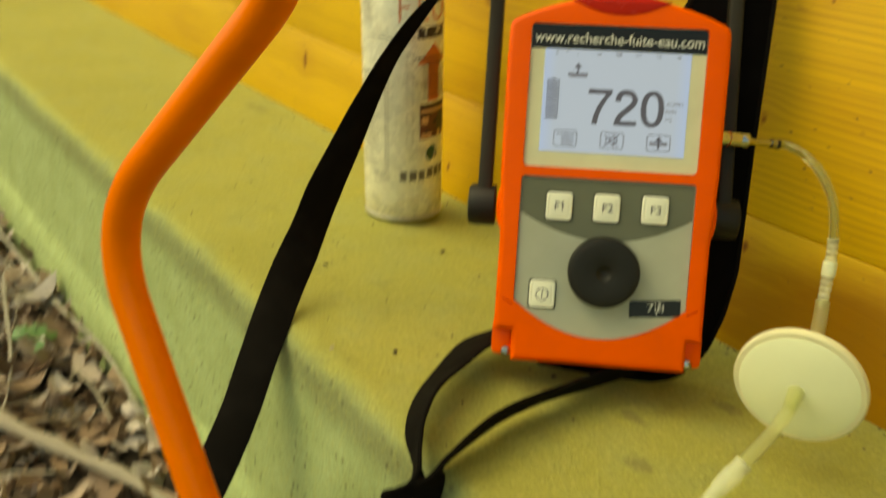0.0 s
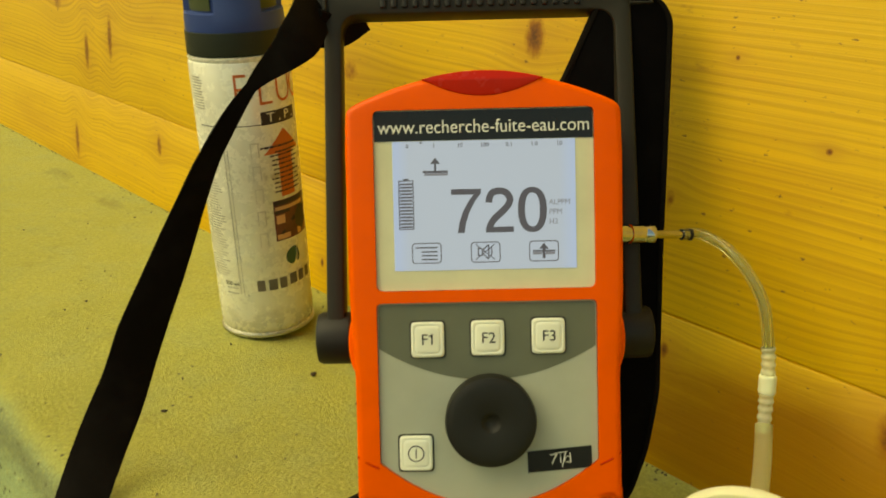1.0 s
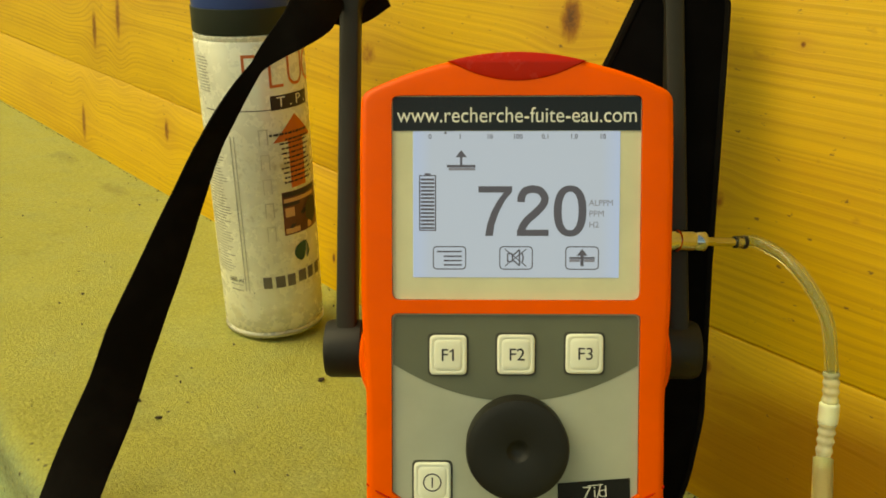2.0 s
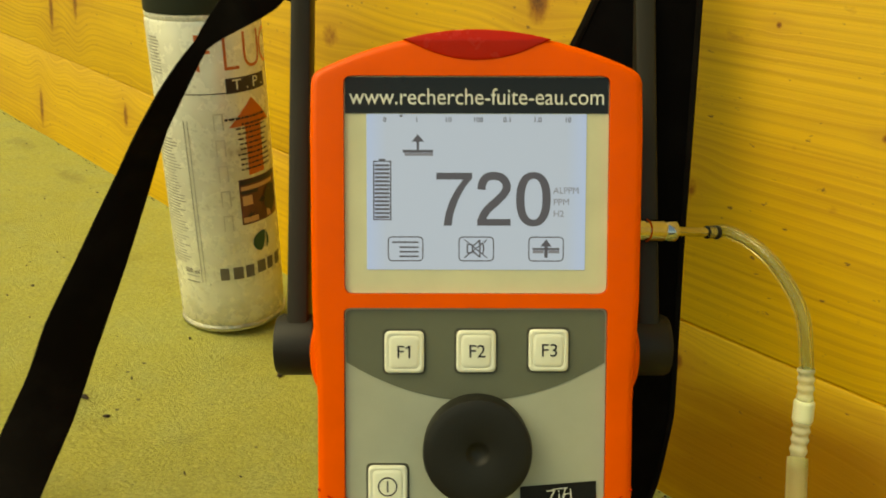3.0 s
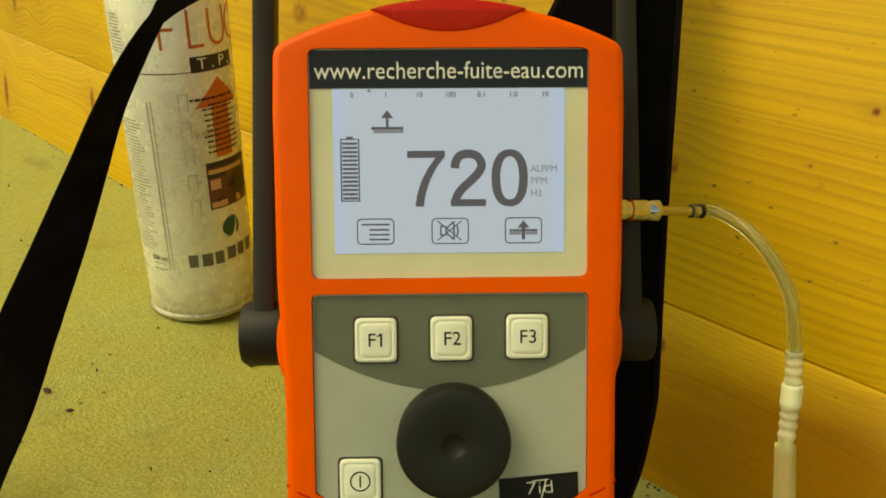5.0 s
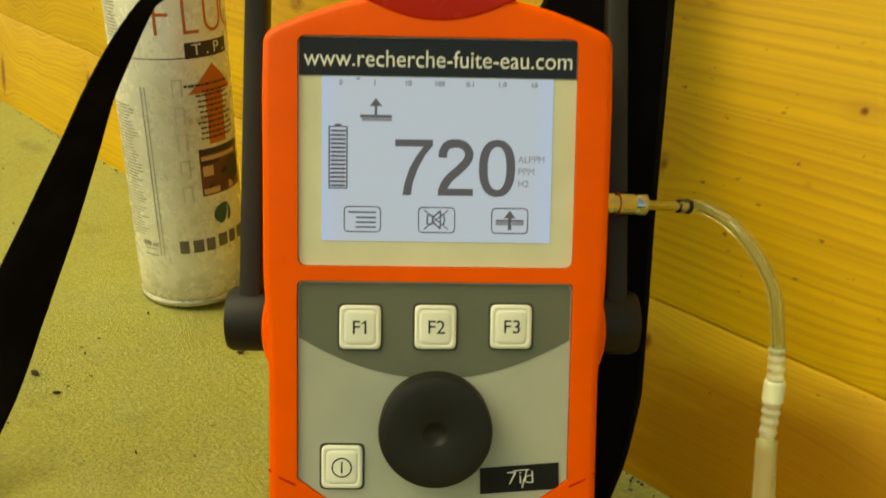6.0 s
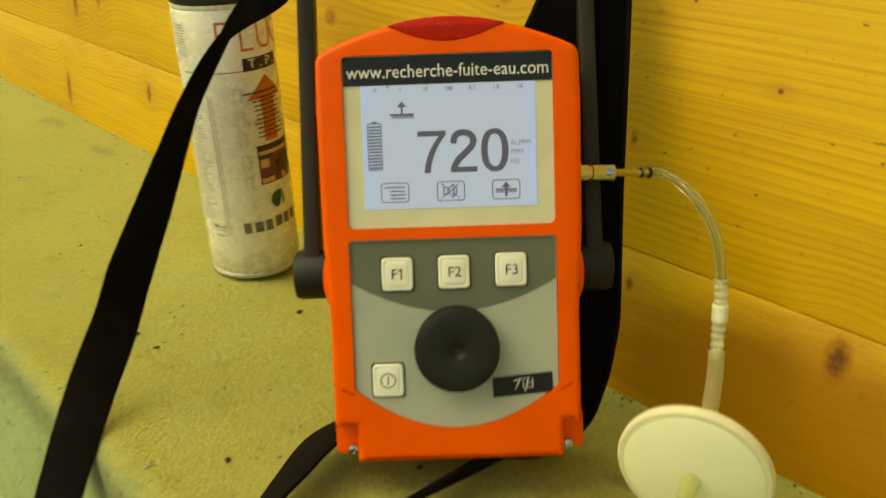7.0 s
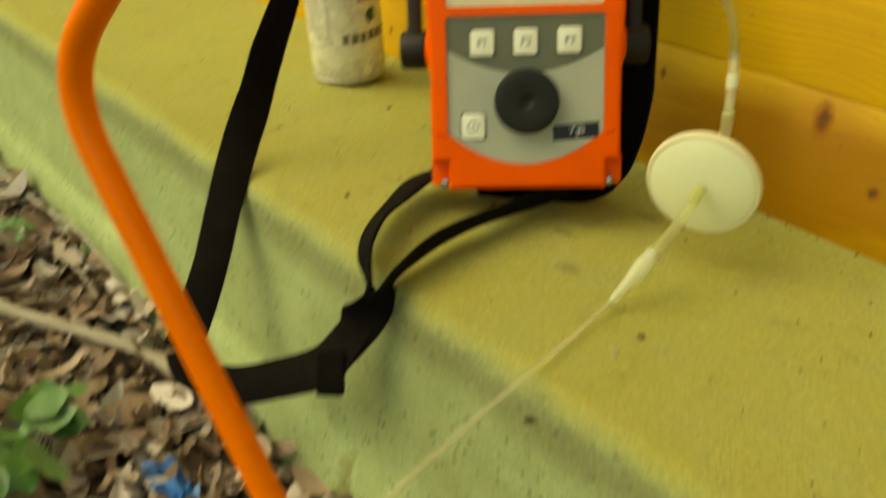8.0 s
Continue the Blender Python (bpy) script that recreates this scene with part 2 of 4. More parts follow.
def lcd_ink(name, colour, leak):
    """Liquid-crystal ink: it lets a little of the backlight through."""
    n = Nodes(name)
    n.set(Base_Color=colour, Roughness=0.4, Emission_Color=(0.45, 0.46, 0.80), Emission_Strength=leak)
    return n.m


M_PINE, M_CONC, M_SOIL = pine(), concrete(), soil()
M_ORANGE = plastic("orange_plastic", (0.93, 0.100, 0.002), 0.42, gloss=0.25)
M_TUBE = plastic("orange_powder_coat", (0.93, 0.180, 0.004), 0.36, 500, 0.00015, gloss=0.3)
M_BLACK = plastic("black_plastic", (0.013, 0.0125, 0.009), 0.5, gloss=0.28)
M_GREYBLACK = plastic("charcoal_plastic", (0.022, 0.020, 0.012), 0.5, gloss=0.22)
M_MEMB = plastic("light_grey_membrane", (0.42, 0.44, 0.34), 0.5)
M_DARKMEMB = plastic("dark_grey_membrane", (0.135, 0.145, 0.098), 0.5)
M_CREAM = plastic("cream_bezel", (0.68, 0.67, 0.45), 0.4)
M_KEY = plastic("cream_keycap", (0.84, 0.85, 0.68), 0.4)
M_LINE = plastic("key_outline", (0.06, 0.06, 0.045), 0.6)
M_INK = plastic("black_ink", (0.02, 0.02, 0.022), 0.5)
M_LCDINK = lcd_ink("display_ink", (0.055, 0.050, 0.075), 0.055)
M_LCDFAINT = lcd_ink("display_grey_ink", (0.09, 0.09, 0.11), 0.17)
M_GLOSS = plastic("glossy_black_label", (0.010, 0.010, 0.009), 0.22)
M_WHITE = plastic("white_lettering", (0.80, 0.79, 0.70), 0.5)
M_RED = plastic("red_lens", (0.55, 0.012, 0.004), 0.25, gloss=0.25)
M_LCD = lcd_mat()
M_CHROME = metal("nickel", (0.56, 0.57, 0.55), 0.11)
M_STEEL = metal("steel", (0.6, 0.58, 0.52), 0.35)
M_STRAP = webbing("black_webbing", (0.0065, 0.0054, 0.0042))
M_PAD = webbing("black_padded_nylon", (0.002, 0.0017, 0.0017))
M_CAN = can_paint()
M_BLUE = plastic("blue_cap", (0.030, 0.060, 0.20), 0.42)
M_DARKRING = plastic("dark_ring", (0.022, 0.028, 0.016), 0.5)
M_OLIVE = plastic("dark_olive_recess", (0.06, 0.075, 0.025), 0.5)
M_PRINTRED = plastic("orange_red_print", (0.60, 0.15, 0.05), 0.4)
M_PRINTPEACH = plastic("faded_orange_print", (0.66, 0.38, 0.20), 0.4)
M_PRINTDARK = plastic("dark_print", (0.05, 0.035, 0.035), 0.4, stain=0.5)
M_PRINTBROWN = plastic("brown_photo_print", (0.20, 0.07, 0.045), 0.4, stain=0.6)
M_PRINTGREY = plastic("grey_print", (0.42, 0.39, 0.29), 0.4, stain=0.5)
M_PRINTFAINT = plastic("faded_grey_print", (0.50, 0.47, 0.34), 0.4)
M_PRINTWORN = plastic("worn_dark_print", (0.15, 0.13, 0.10), 0.4, stain=0.6)
M_PRINTGREEN = plastic("green_print", (0.03, 0.09, 0.05), 0.4)
M_FILTER = plastic("white_filter_shell", (0.80, 0.82, 0.54), 0.5, stain=0.05)
M_THIN = clear("thin_clear_hose", (0.95, 0.94, 0.75), 0.82, 0.25, 1.15)
M_FILTERRIM = clear("translucent_filter_rim", (0.84, 0.80, 0.52), 0.25, 0.4)
M_HOSE = clear("clear_hose", (0.80, 0.87, 0.66), 0.96, 0.04, 1.36)
M_HOSEMILK = clear("milky_hose", (0.88, 0.88, 0.56), 0.86, 0.35, 1.15)
M_JOINT = clear("translucent_white_joint", (0.90, 0.91, 0.66), 0.62, 0.25, 1.2)
M_LEAF = leaf_mat("dry_leaves", (0.12, 0.065, 0.034), (0.34, 0.22, 0.13), (0.72, 0.63, 0.54))
M_IVY = leaf_mat("green_leaves", (0.06, 0.16, 0.03), (0.10, 0.23, 0.05), (0.18, 0.28, 0.14), 0.4)
M_TWIG = leaf_mat("pale_twigs", (0.42, 0.36, 0.27), (0.30, 0.24, 0.16), (0.50, 0.45, 0.36))
M_BLUEBAG = plastic("blue_film", (0.03, 0.14, 0.40), 0.3)


# ---- mesh helpers ----
from mathutils.geometry import tessellate_polygon

def part(name, bm, material, parent=None, label="", smooth=True):
    me = bpy.data.meshes.new(name)
    bmesh.ops.recalc_face_normals(bm, faces=bm.faces)
    bm.to_mesh(me)
    bm.free()
    me.materials.append(material)
    for p in me.polygons:
        p.use_smooth = smooth
    if smooth:
        me.set_sharp_from_angle(angle=radians(40))
    ob = new(name, me)
    if parent is not None:
        ob.parent = parent
    if label:
        tagged(ob, label)
    return ob


def thing(name, label, category, m=None, group="", kind=""):
    ob = new(name)
    ob.empty_display_size = 0.02
    if m is not None:
        ob.matrix_world = m
    return tagged(ob, label, category, group, kind)


def offset(poly, d):
    """Moves a counter-clockwise outline inwards by d."""
    out, k = [], len(poly)
    for i in range(k):
        a, b, c = Vector(poly[i - 1]), Vector(poly[i]), Vector(poly[(i + 1) % k])
        e, f = (b - a).normalized(), (c - b).normalized()
        n1, n2 = Vector((-e.y, e.x)), Vector((-f.y, f.x))
        n = (n1 + n2)
        n = n / max(n.dot(n1), 0.3)
        out.append(tuple(b + n * d))
    return out


def rounded(points, r, seg=5):
    """Rounds the corners of an outline; r is one radius or one for each corner."""
    out, k = [], len(points)
    for i in range(k):
        a, b, c = Vector(points[i - 1]), Vector(points[i]), Vector(points[(i + 1) % k])
        rr = r[i] if isinstance(r, (list, tuple)) else r
        if rr <= 0:
            out.append(tuple(b))
            continue
        u, v = (a - b), (c - b)
        q = min(rr, u.length * 0.49, v.length * 0.49)
        p0, p1 = b + u.normalized() * q, b + v.normalized() * q
        for s in range(seg + 1):
            t = s / seg
            out.append(tuple(p0 * (1 - t) ** 2 + b * 2 * t * (1 - t) + p1 * t * t))
    return out


def rect(x0, y0, x1, y1):
    return [(x0, y0), (x1, y0), (x1, y1), (x0, y1)]


def loft(bm, loops, cap_start=True, cap_end=True):
    """Joins rings of equal length; each ring is a list of 3D points."""
    rings = [[bm.verts.new(p) for p in loop] for loop in loops]
    k = len(rings[0])
    for a, b in zip(rings, rings[1:]):
        for i in range(k):
            j = (i + 1) % k
            bm.faces.new((a[i], a[j], b[j], b[i]))
    for wanted, ring in ((cap_start, rings[0]), (cap_end, rings[-1])):
        if wanted and k <= 8:
            bm.faces.new(ring)
        elif wanted:
            for tri in tessellate_polygon([[v.co for v in ring]]):
                if len(set(tri)) == 3:
                    bm.faces.new([ring[i] for i in tri])
    return rings


def slab(bm, outline, z0, z1, bevel=0.0):
    """A plate with the outline, its upper edge rounded."""
    lv = [(0.0, z0), (0.0, z1 - bevel)]
    if bevel:
        lv += [(bevel * 0.3, z1 - bevel * 0.3), (bevel, z1)]
    loft(bm, [[(x, y, z) for x, y in (offset(outline, d) if d else outline)] for d, z in lv])


def lathe(bm, profile, seg=40, m=None):
    """Turns a profile of (radius, height) about z."""
    rings = []
    for r, h in profile:
        rings.append([(max(r, 1e-5) * math.cos(2 * math.pi * i / seg), max(r, 1e-5) * math.sin(2 * math.pi * i / seg), h) for i in range(seg)])
    if m is not None:
        rings = [[m @ Vector(p) for p in ring] for ring in rings]
    loft(bm, rings)


def smooth_line(points, steps=8):
    """A Catmull-Rom line through the points."""
    p = [Vector(q) for q in points]
    p = [p[0] * 2 - p[1]] + p + [p[-1] * 2 - p[-2]]
    out = []
    for i in range(1, len(p) - 2):
        a, b, c, d = p[i - 1:i + 3]
        for s in range(steps):
            t = s / steps
            out.append(0.5 * (2 * b + (c - a) * t + (2 * a - 5 * b + 4 * c - d) * t * t + (3 * b - a - 3 * c + d) * t ** 3))
    out.append(p[-2])
    return out


def tube(bm, line, radius, seg=12):
    """A round tube along a line; radius is a number or a function of 0..1."""
    line = [Vector(q) for q in line]
    loops, side = [], None
    for i, q in enumerate(line):
        tan = (line[min(i + 1, len(line) - 1)] - line[max(i - 1, 0)]).normalized()
        if side is None:
            side = tan.orthogonal().normalized()
        side = (side - tan * side.dot(tan)).normalized()
        up = tan.cross(side)
        r = radius(i / (len(line) - 1)) if callable(radius) else radius
        loops.append([q + (side * math.cos(2 * math.pi * k / seg) + up * math.sin(2 * math.pi * k / seg)) * r for k in range(seg)])
    loft(bm, loops)


def ribbon(bm, line, sides, width, thick):
    """A flat band along a line; sides gives its width direction at each point of the line, width a number or one for each."""
    loops = []
    for i, q in enumerate(line):
        tan = (line[min(i + 1, len(line) - 1)] - line[max(i - 1, 0)]).normalized()
        s = sides[i] - tan * sides[i].dot(tan)
        s.normalize()
        n = tan.cross(s)
        w = (width[i] if isinstance(width, (list, tuple)) else width) / 2
        h = thick / 2
        loops.append([q + s * a * w + n * b * h for a, b in ((-1, -0.5), (-0.94, -1), (0.94, -1), (1, -0.5), (1, 0.5), (0.94, 1), (-0.94, 1), (-1, 0.5))])
    loft(bm, loops)


def spread(values, count):
    """Stretches a short list of vectors or numbers over count steps."""
    out = []
    for i in range(count):
        t = i / (count - 1) * (len(values) - 1)
        k = min(int(t), len(values) - 2)
        out.append(values[k] * (1 - (t - k)) + values[k + 1] * (t - k))
    return out


def text_mesh(body, size, depth=0.00012, align="CENTER", stretch=1.0, bold=0.0):
    cu = bpy.data.curves.new("lettering", "FONT")
    cu.body, cu.size, cu.align_x, cu.align_y, cu.extrude, cu.offset = body, size, align, "CENTER", depth, bold
    cu.resolution_u = 4
    ob = bpy.data.objects.new("lettering", cu)
    scene.collection.objects.link(ob)
    bpy.context.view_layer.update()
    me = bpy.data.meshes.new_from_object(ob.evaluated_get(bpy.context.evaluated_depsgraph_get()))
    bm = bmesh.new()
    bm.from_mesh(me)
    bpy.data.objects.remove(ob)
    bpy.data.curves.remove(cu)
    bpy.data.meshes.remove(me)
    for v in bm.verts:
        v.co.x *= stretch
    return bm


def moved(bm, m):
    bmesh.ops.transform(bm, matrix=m, verts=bm.verts)
    return bm


# ---- setting: ledge, log wall, ground ----
def ledge_mesh():
    """A concrete ledge, cast with an uneven rounded arris and a board mark on its face."""
    sec = [(0.10 - 0.014 * i, 0.0) for i in range(25)]
    sec += [(-0.246 - 0.013 * math.sin(a), -0.013 + 0.013 * math.cos(a)) for a in [math.pi / 2 * i / 7 for i in range(8)]]
    sec += [(-0.259 - 0.002 * i / 8, -0.013 - 0.127 * i / 8) for i in range(1, 9)]
    sec += [(-0.266, -0.146), (-0.269, -0.152)] + [(-0.269 - 0.001 * i, -0.152 - 0.022 * i) for i in range(1, 7)]
    xs = [-7.0 + 0.4 * i for i in range(10)] + [-3.0 + 0.08 * i for i in range(27)] + [-0.84 + 0.009 * i for i in range(150)] + [0.52 + 0.06 * i for i in range(20)] + [1.8 + 0.4 * i for i in range(8)]
    bm = bmesh.new()
    rows = []
    for x in xs:
        row = []
        for y, z in sec:
            q = Vector((x, y, z))
            low = noise.noise(q * 5.0) * 0.0018 + noise.noise(q * 22.0) * 0.0014 + noise.noise(q * 70.0) * 0.0011
            k = min(1.0, max(0.0, (-0.15 - y) / 0.08))
            nz = 1.0 if y > -0.235 else 0.4
            row.append(bm.verts.new((x, y - k * low * 1.3, z + nz * low * (0.18 + 0.5 * k) - 0.0006)))
        rows.append(row)
    for a, b in zip(rows, rows[1:]):
        for i in range(len(sec) - 1):
            bm.faces.new((a[i], a[i + 1], b[i + 1], b[i]))
    return bm


ledge = part("ledge", ledge_mesh(), M_CONC)
tagged(ledge, "weathered concrete ledge with a greenish mossy outer face", "ledge", kind="structure")


def board_mesh(x0, x1, z0, z1, seed):
    """A planed pine beam with eased edges and a slightly uneven face."""
    bm = bmesh.new()
    loops = []
    count = max(2, int((x1 - x0) / 0.05))
    for i in range(count + 1):
        x = x0 + (x1 - x0) * i / count
        loop = []
        for y, z in ((0.09, z0), (0.0014, z0), (0.0005, z0 + 0.0004), (0.0, z0 + 0.0022), (0.0, z0 * 0.67 + z1 * 0.33), (0.0, z0 * 0.33 + z1 * 0.67),
                     (0.0, z1 - 0.0022), (0.0005, z1 - 0.0004), (0.0014, z1), (0.09, z1)):
            w = noise.noise(Vector((x * 3, z * 9, seed))) * 0.0008 + 0.0008
            sag = -0.0036 * (max(-0.6, min(0.5, x)) + 0.4) if z > 0.05 else 0.0
            loop.append((x, y + w, z + sag + noise.noise(Vector((x * 2.2, seed * 3.1, 0))) * 0.0012))
        loops.append(loop)
    loft(bm, loops)
    return bm


wall = thing("wall_back", "log cabin wall of planed yellow pine boards", "wall", kind="structure")
for k, (x0, x1, z0, z1) in enumerate(((-7.0, 0.2605, -0.002, 0.0922), (0.2609, 5.0, -0.002, 0.0922), (-7.0, 5.0, 0.0926, 0.365),
                                      (-7.0, 5.0, 0.3665, 0.64), (-7.0, 5.0, 0.6415, 0.92), (-7.0, 5.0, 0.9215, 1.2), (-7.0, 5.0, 1.2015, 1.48), (-7.0, 5.0, 1.4815, 1.76), (-7.0, 5.0, 1.7615, 2.04), (-7.0, 5.0, 2.0415, 2.32))):
    part("board", board_mesh(x0, x1, z0, z1, k + 1.0), M_PINE, wall)


def bank(y):
    """How far the ground rises towards the foot of the ledge."""
    return 0.024 * math.exp(-((y + 0.270) / 0.030) ** 2) if y < -0.270 else 0.024


def ground_mesh():
    bm = bmesh.new()
    n = 90
    cs = [math.sinh(-7.6 + 15.2 * i / n) * 0.4 for i in range(n + 1)]
    grid = []
    for yy in cs:
        row = []
        for xx in cs:
            x, y = xx - 0.3, yy - 0.4
            near = math.exp(-(xx * xx + yy * yy) / 9.0)
            row.append(bm.verts.new((x, y, -0.223 + bank(y) + near * (noise.noise(Vector((x * 4, y * 4, 0))) * 0.012))))
        grid.append(row)
    for a, b in zip(grid, grid[1:]):
        for i in range(n):
            bm.faces.new((a[i], a[i + 1], b[i + 1], b[i]))
    return bm


tagged(part("ground", ground_mesh(), M_SOIL), "dark woodland soil beside the ledge", "ground", kind="structure")


# ---- the leak detector ----
MM = 0.001
U, V, N, O = Vector((0.6890, 0.7187, 0.0932)), Vector((-0.2615, 0.1266, 0.9569)), Vector((0.6759, -0.6837, 0.2752)), Vector((0.0475, -0.1279, 0.1672))
DEV = Matrix(((U.x, V.x, N.x, O.x), (U.y, V.y, N.y, O.y), (U.z, V.z, N.z, O.z), (0, 0, 0, 1)))


def local(a, v, w):
    return DEV @ Vector((a * MM, v * MM, w * MM))


def mm(points):
    return [(x * MM, y * MM) for x, y in points]


detector = thing("leak_detector", "orange handheld gas leak detector with lit display, leaning on its handle", "detector", DEV)

# case outline, counter-clockwise
top_arc = [(59 - 118 * i / 16, 40.5 + 14.6 * (1 - ((59 - 118 * i / 16) / 59) ** 2)) for i in range(17)]
case = rounded([(-47.5, -148.3), (49.5, -148.3), (49.5, -131), (57.8, -131), (57.6, -78), (59.4, -40), (59.6, 20)] + top_arc +
               [(-59.6, 20), (-59.4, -40), (-57.6, -78), (-57.8, -131), (-47.5, -131)],
               [1.2, 1.2, 0, 1, 0, 0, 0] + [5] + [0] * 15 + [5] + [0, 0, 0, 1, 0], 5)
case = [p for i, p in enumerate(case) if (Vector(p) - Vector(case[i - 1])).length > 0.05]
win = rounded(rect(-47.3, -38.3, 47.3, 39.4), 3.2)
arc = [(47.6 - 95.2 * i / 20, -133 + 19.5 * abs((47.6 - 95.2 * i / 20) / 47.6) ** 2.0) for i in range(21)]
low = rounded([(-47.6, -43.4), (-47.6, -113.5)], 0) + arc[::-1][1:-1] + [(47.6, -113.5), (47.6, -43.4)]
low = rounded(low, [2.5] + [0] * (len(low) - 2) + [2.5], 4)


def filled(bm, outer, holes, z):
    edges = []
    rings = []
    for ring in [outer] + holes:
        vs = [bm.verts.new((x * MM, y * MM, z * MM)) for x, y in ring]
        rings.append(vs)
        edges += [bm.edges.new((vs[i - 1], vs[i])) for i in range(len(vs))]
    bmesh.ops.triangle_fill(bm, use_beauty=True, use_dissolve=False, edges=edges)
    return rings


bm = bmesh.new()
front = offset(case, 3.0)
rings = filled(bm, front, [win, low], 1.6)
prev = rings[0]
for d, w in ((1.6, 1.25), (0.5, 0.3), (0.0, -1.4), (0.0, -20.0), (1.2, -21.0), (1.2, -22.4), (0.2, -23.4), (0.6, -37.0), (3.5, -40.0)):
    ring = [bm.verts.new((x * MM, y * MM, w * MM)) for x, y in (offset(case, d) if d else case)]
    for i in range(len(ring)):
        bm.faces.new((prev[i - 1], prev[i], ring[i], ring[i - 1]))
    prev = ring
bm.faces.new(prev)
for hole in rings[1:]:
    ring = [bm.verts.new((v.co.x, v.co.y, -0.6 * MM)) for v in hole]
    for i in range(len(ring)):
        bm.faces.new((hole[i - 1], hole[i], ring[i], ring[i - 1]))
body = part("case", bm, M_ORANGE, detector, "bright orange plastic case")


def plate(name, outline, z0, z1, mat, parent=detector, label="", bevel=0.0):
    bm = bmesh.new()
    slab(bm, mm(outline), z0 * MM, z1 * MM, bevel * MM)
    return part(name, bm, mat, parent, label)


# corner blocks with screws, side bosses
for s, x in ((-1, -53.0), (1, 54.0)):
    plate("corner_block", rounded(rect(min(x - 5.6 * 1, x + 5.6), -147.0, max(x - 5.6, x + 5.6), -129.5), [3.5, 3.5, 0.3, 0.3], 4), -38, -7.5, M_ORANGE, detector, bevel=1.0)
    bm = bmesh.new()
    lathe(bm, [(3.0 * MM, 0), (3.0 * MM, 1.2 * MM), (2.4 * MM, 2.2 * MM), (1.2 * MM, 2.5 * MM), (0.9 * MM, 1.4 * MM), (0.0, 1.4 * MM)], 18,
          pose((x + (2.6 if s < 0 else -2.0)) * MM, -144.8 * MM, -7.6 * MM))
    part("screw", bm, M_CHROME, detector, "shiny screw head")
    plate("side_boss", [(s * (55.0 + 5.8 * math.sin(math.pi * i / 16)), s * (-61.5 * s - 15.0 * math.cos(math.pi * i / 16))) for i in range(17)], -36, -2, M_ORANGE, detector, bevel=2.5)
    bm = bmesh.new()
    line = [(s * 57.6 * MM, -110.5 * MM, 0.2 * MM), (s * 53 * MM, -113.2 * MM, 1.5 * MM), (s * 48 * MM, -115.6 * MM, 1.5 * MM)]
    tube(bm, line, 0.42 * MM, 6)
    part("crease", bm, M_RED, detector, "dark red crease line")

# window: cream bezel, black strip with lettering, display
bezel = plate("bezel", offset(win, 0.15), -1.5, 0.2, M_CREAM, detector, "cream window bezel")
plate("bezel_seam", offset(win, -0.25), -1.7, -0.55, M_LINE)
strip = plate("name_strip", rect(-46.8, 26.2, 46.8, 38.9), 0.2, 0.55, M_GLOSS, detector, "glossy black strip with white lettering")


def lettering(body_text, size, a, v, w, mat, parent, align="CENTER", width=None, bold=0.0, name="lettering", turn=0.0):
    bm = text_mesh(body_text, size * MM, 0.05 * MM, align, 1.0, bold * MM)
    if width:
        xs = [q.co.x for q in bm.verts]
        k = width * MM / (max(xs) - min(xs))
        for q in bm.verts:
            q.co.x *= k
    moved(bm, pose(a * MM, v * MM, w * MM, 0, 0, turn))
    return part(name, bm, mat, parent, smooth=False)


lettering("www.recherche-fuite-eau.com", 8.2, 0.2, 31.8, 0.62, M_WHITE, strip, width=90.5, bold=0.0)
lcd = plate("display", rect(-39.2, -29.6, 39.2, 26.0), 0.2, 0.42, M_LCD, detector, "backlit bluish display")
INK = 0.50
for txt, a in zip(("0", "1", "10", "100", "0.1", "1.0", "10"), (-32.7, -21.3, -10.1, 0.5, 11.0, 21.7, 32.5)):
    lettering(txt, 2.5, a, 23.9, INK, M_LCDINK, lcd, bold=0.03)
for txt, v, w in (("ALPPM", -1.2, 9.0), ("PPM", -5.3, 5.4), ("H2", -9.5, 3.6)):
    lettering(txt, 3.3, 27.6, v, INK, M_LCDFAINT, lcd, "LEFT", width=w)


def marks(name, pieces, mat=M_LCDINK, parent=lcd, w=INK):
    """Flat printed shapes, each an outline in millimetres."""
    bm = bmesh.new()
    for o in pieces:
        slab(bm, mm(o), (w - 0.06) * MM, (w + 0.04) * MM)
    return part(name, bm, mat, parent, smooth=False)


def stroke(bm, points, width, w=INK):
    """A flat pen stroke along a line in millimetres."""
    line = smooth_line([(x * MM, y * MM, w * MM) for x, y in points], 6)
    tans = [(line[min(i + 1, len(line) - 1)] - line[max(i - 1, 0)]).normalized() for i in range(len(line))]
    ribbon(bm, line, [Vector((-t.y, t.x, 0)) for t in tans], width * MM, 0.08 * MM)


def ring_piece(bm, outer, inner, z0, z1):
    ins = [bm.verts.new((x * MM, y * MM, z1 * MM)) for x, y in inner]
    out = [bm.verts.new((x * MM, y * MM, z1 * MM)) for x, y in outer]
    foot = [bm.verts.new((x * MM, y * MM, z0 * MM)) for x, y in outer]
    for i in range(len(out)):
        bm.faces.new((ins[i - 1], ins[i], out[i], out[i - 1]))
        bm.faces.new((out[i - 1], out[i], foot[i], foot[i - 1]))


def arrow(a, v, h, head, stem):
    return [(a - stem / 2, v), (a + stem / 2, v), (a + stem / 2, v + h - head), (a + head * 0.8, v + h - head), (a, v + h), (a - head * 0.8, v + h - head), (a - stem / 2, v + h - head)]


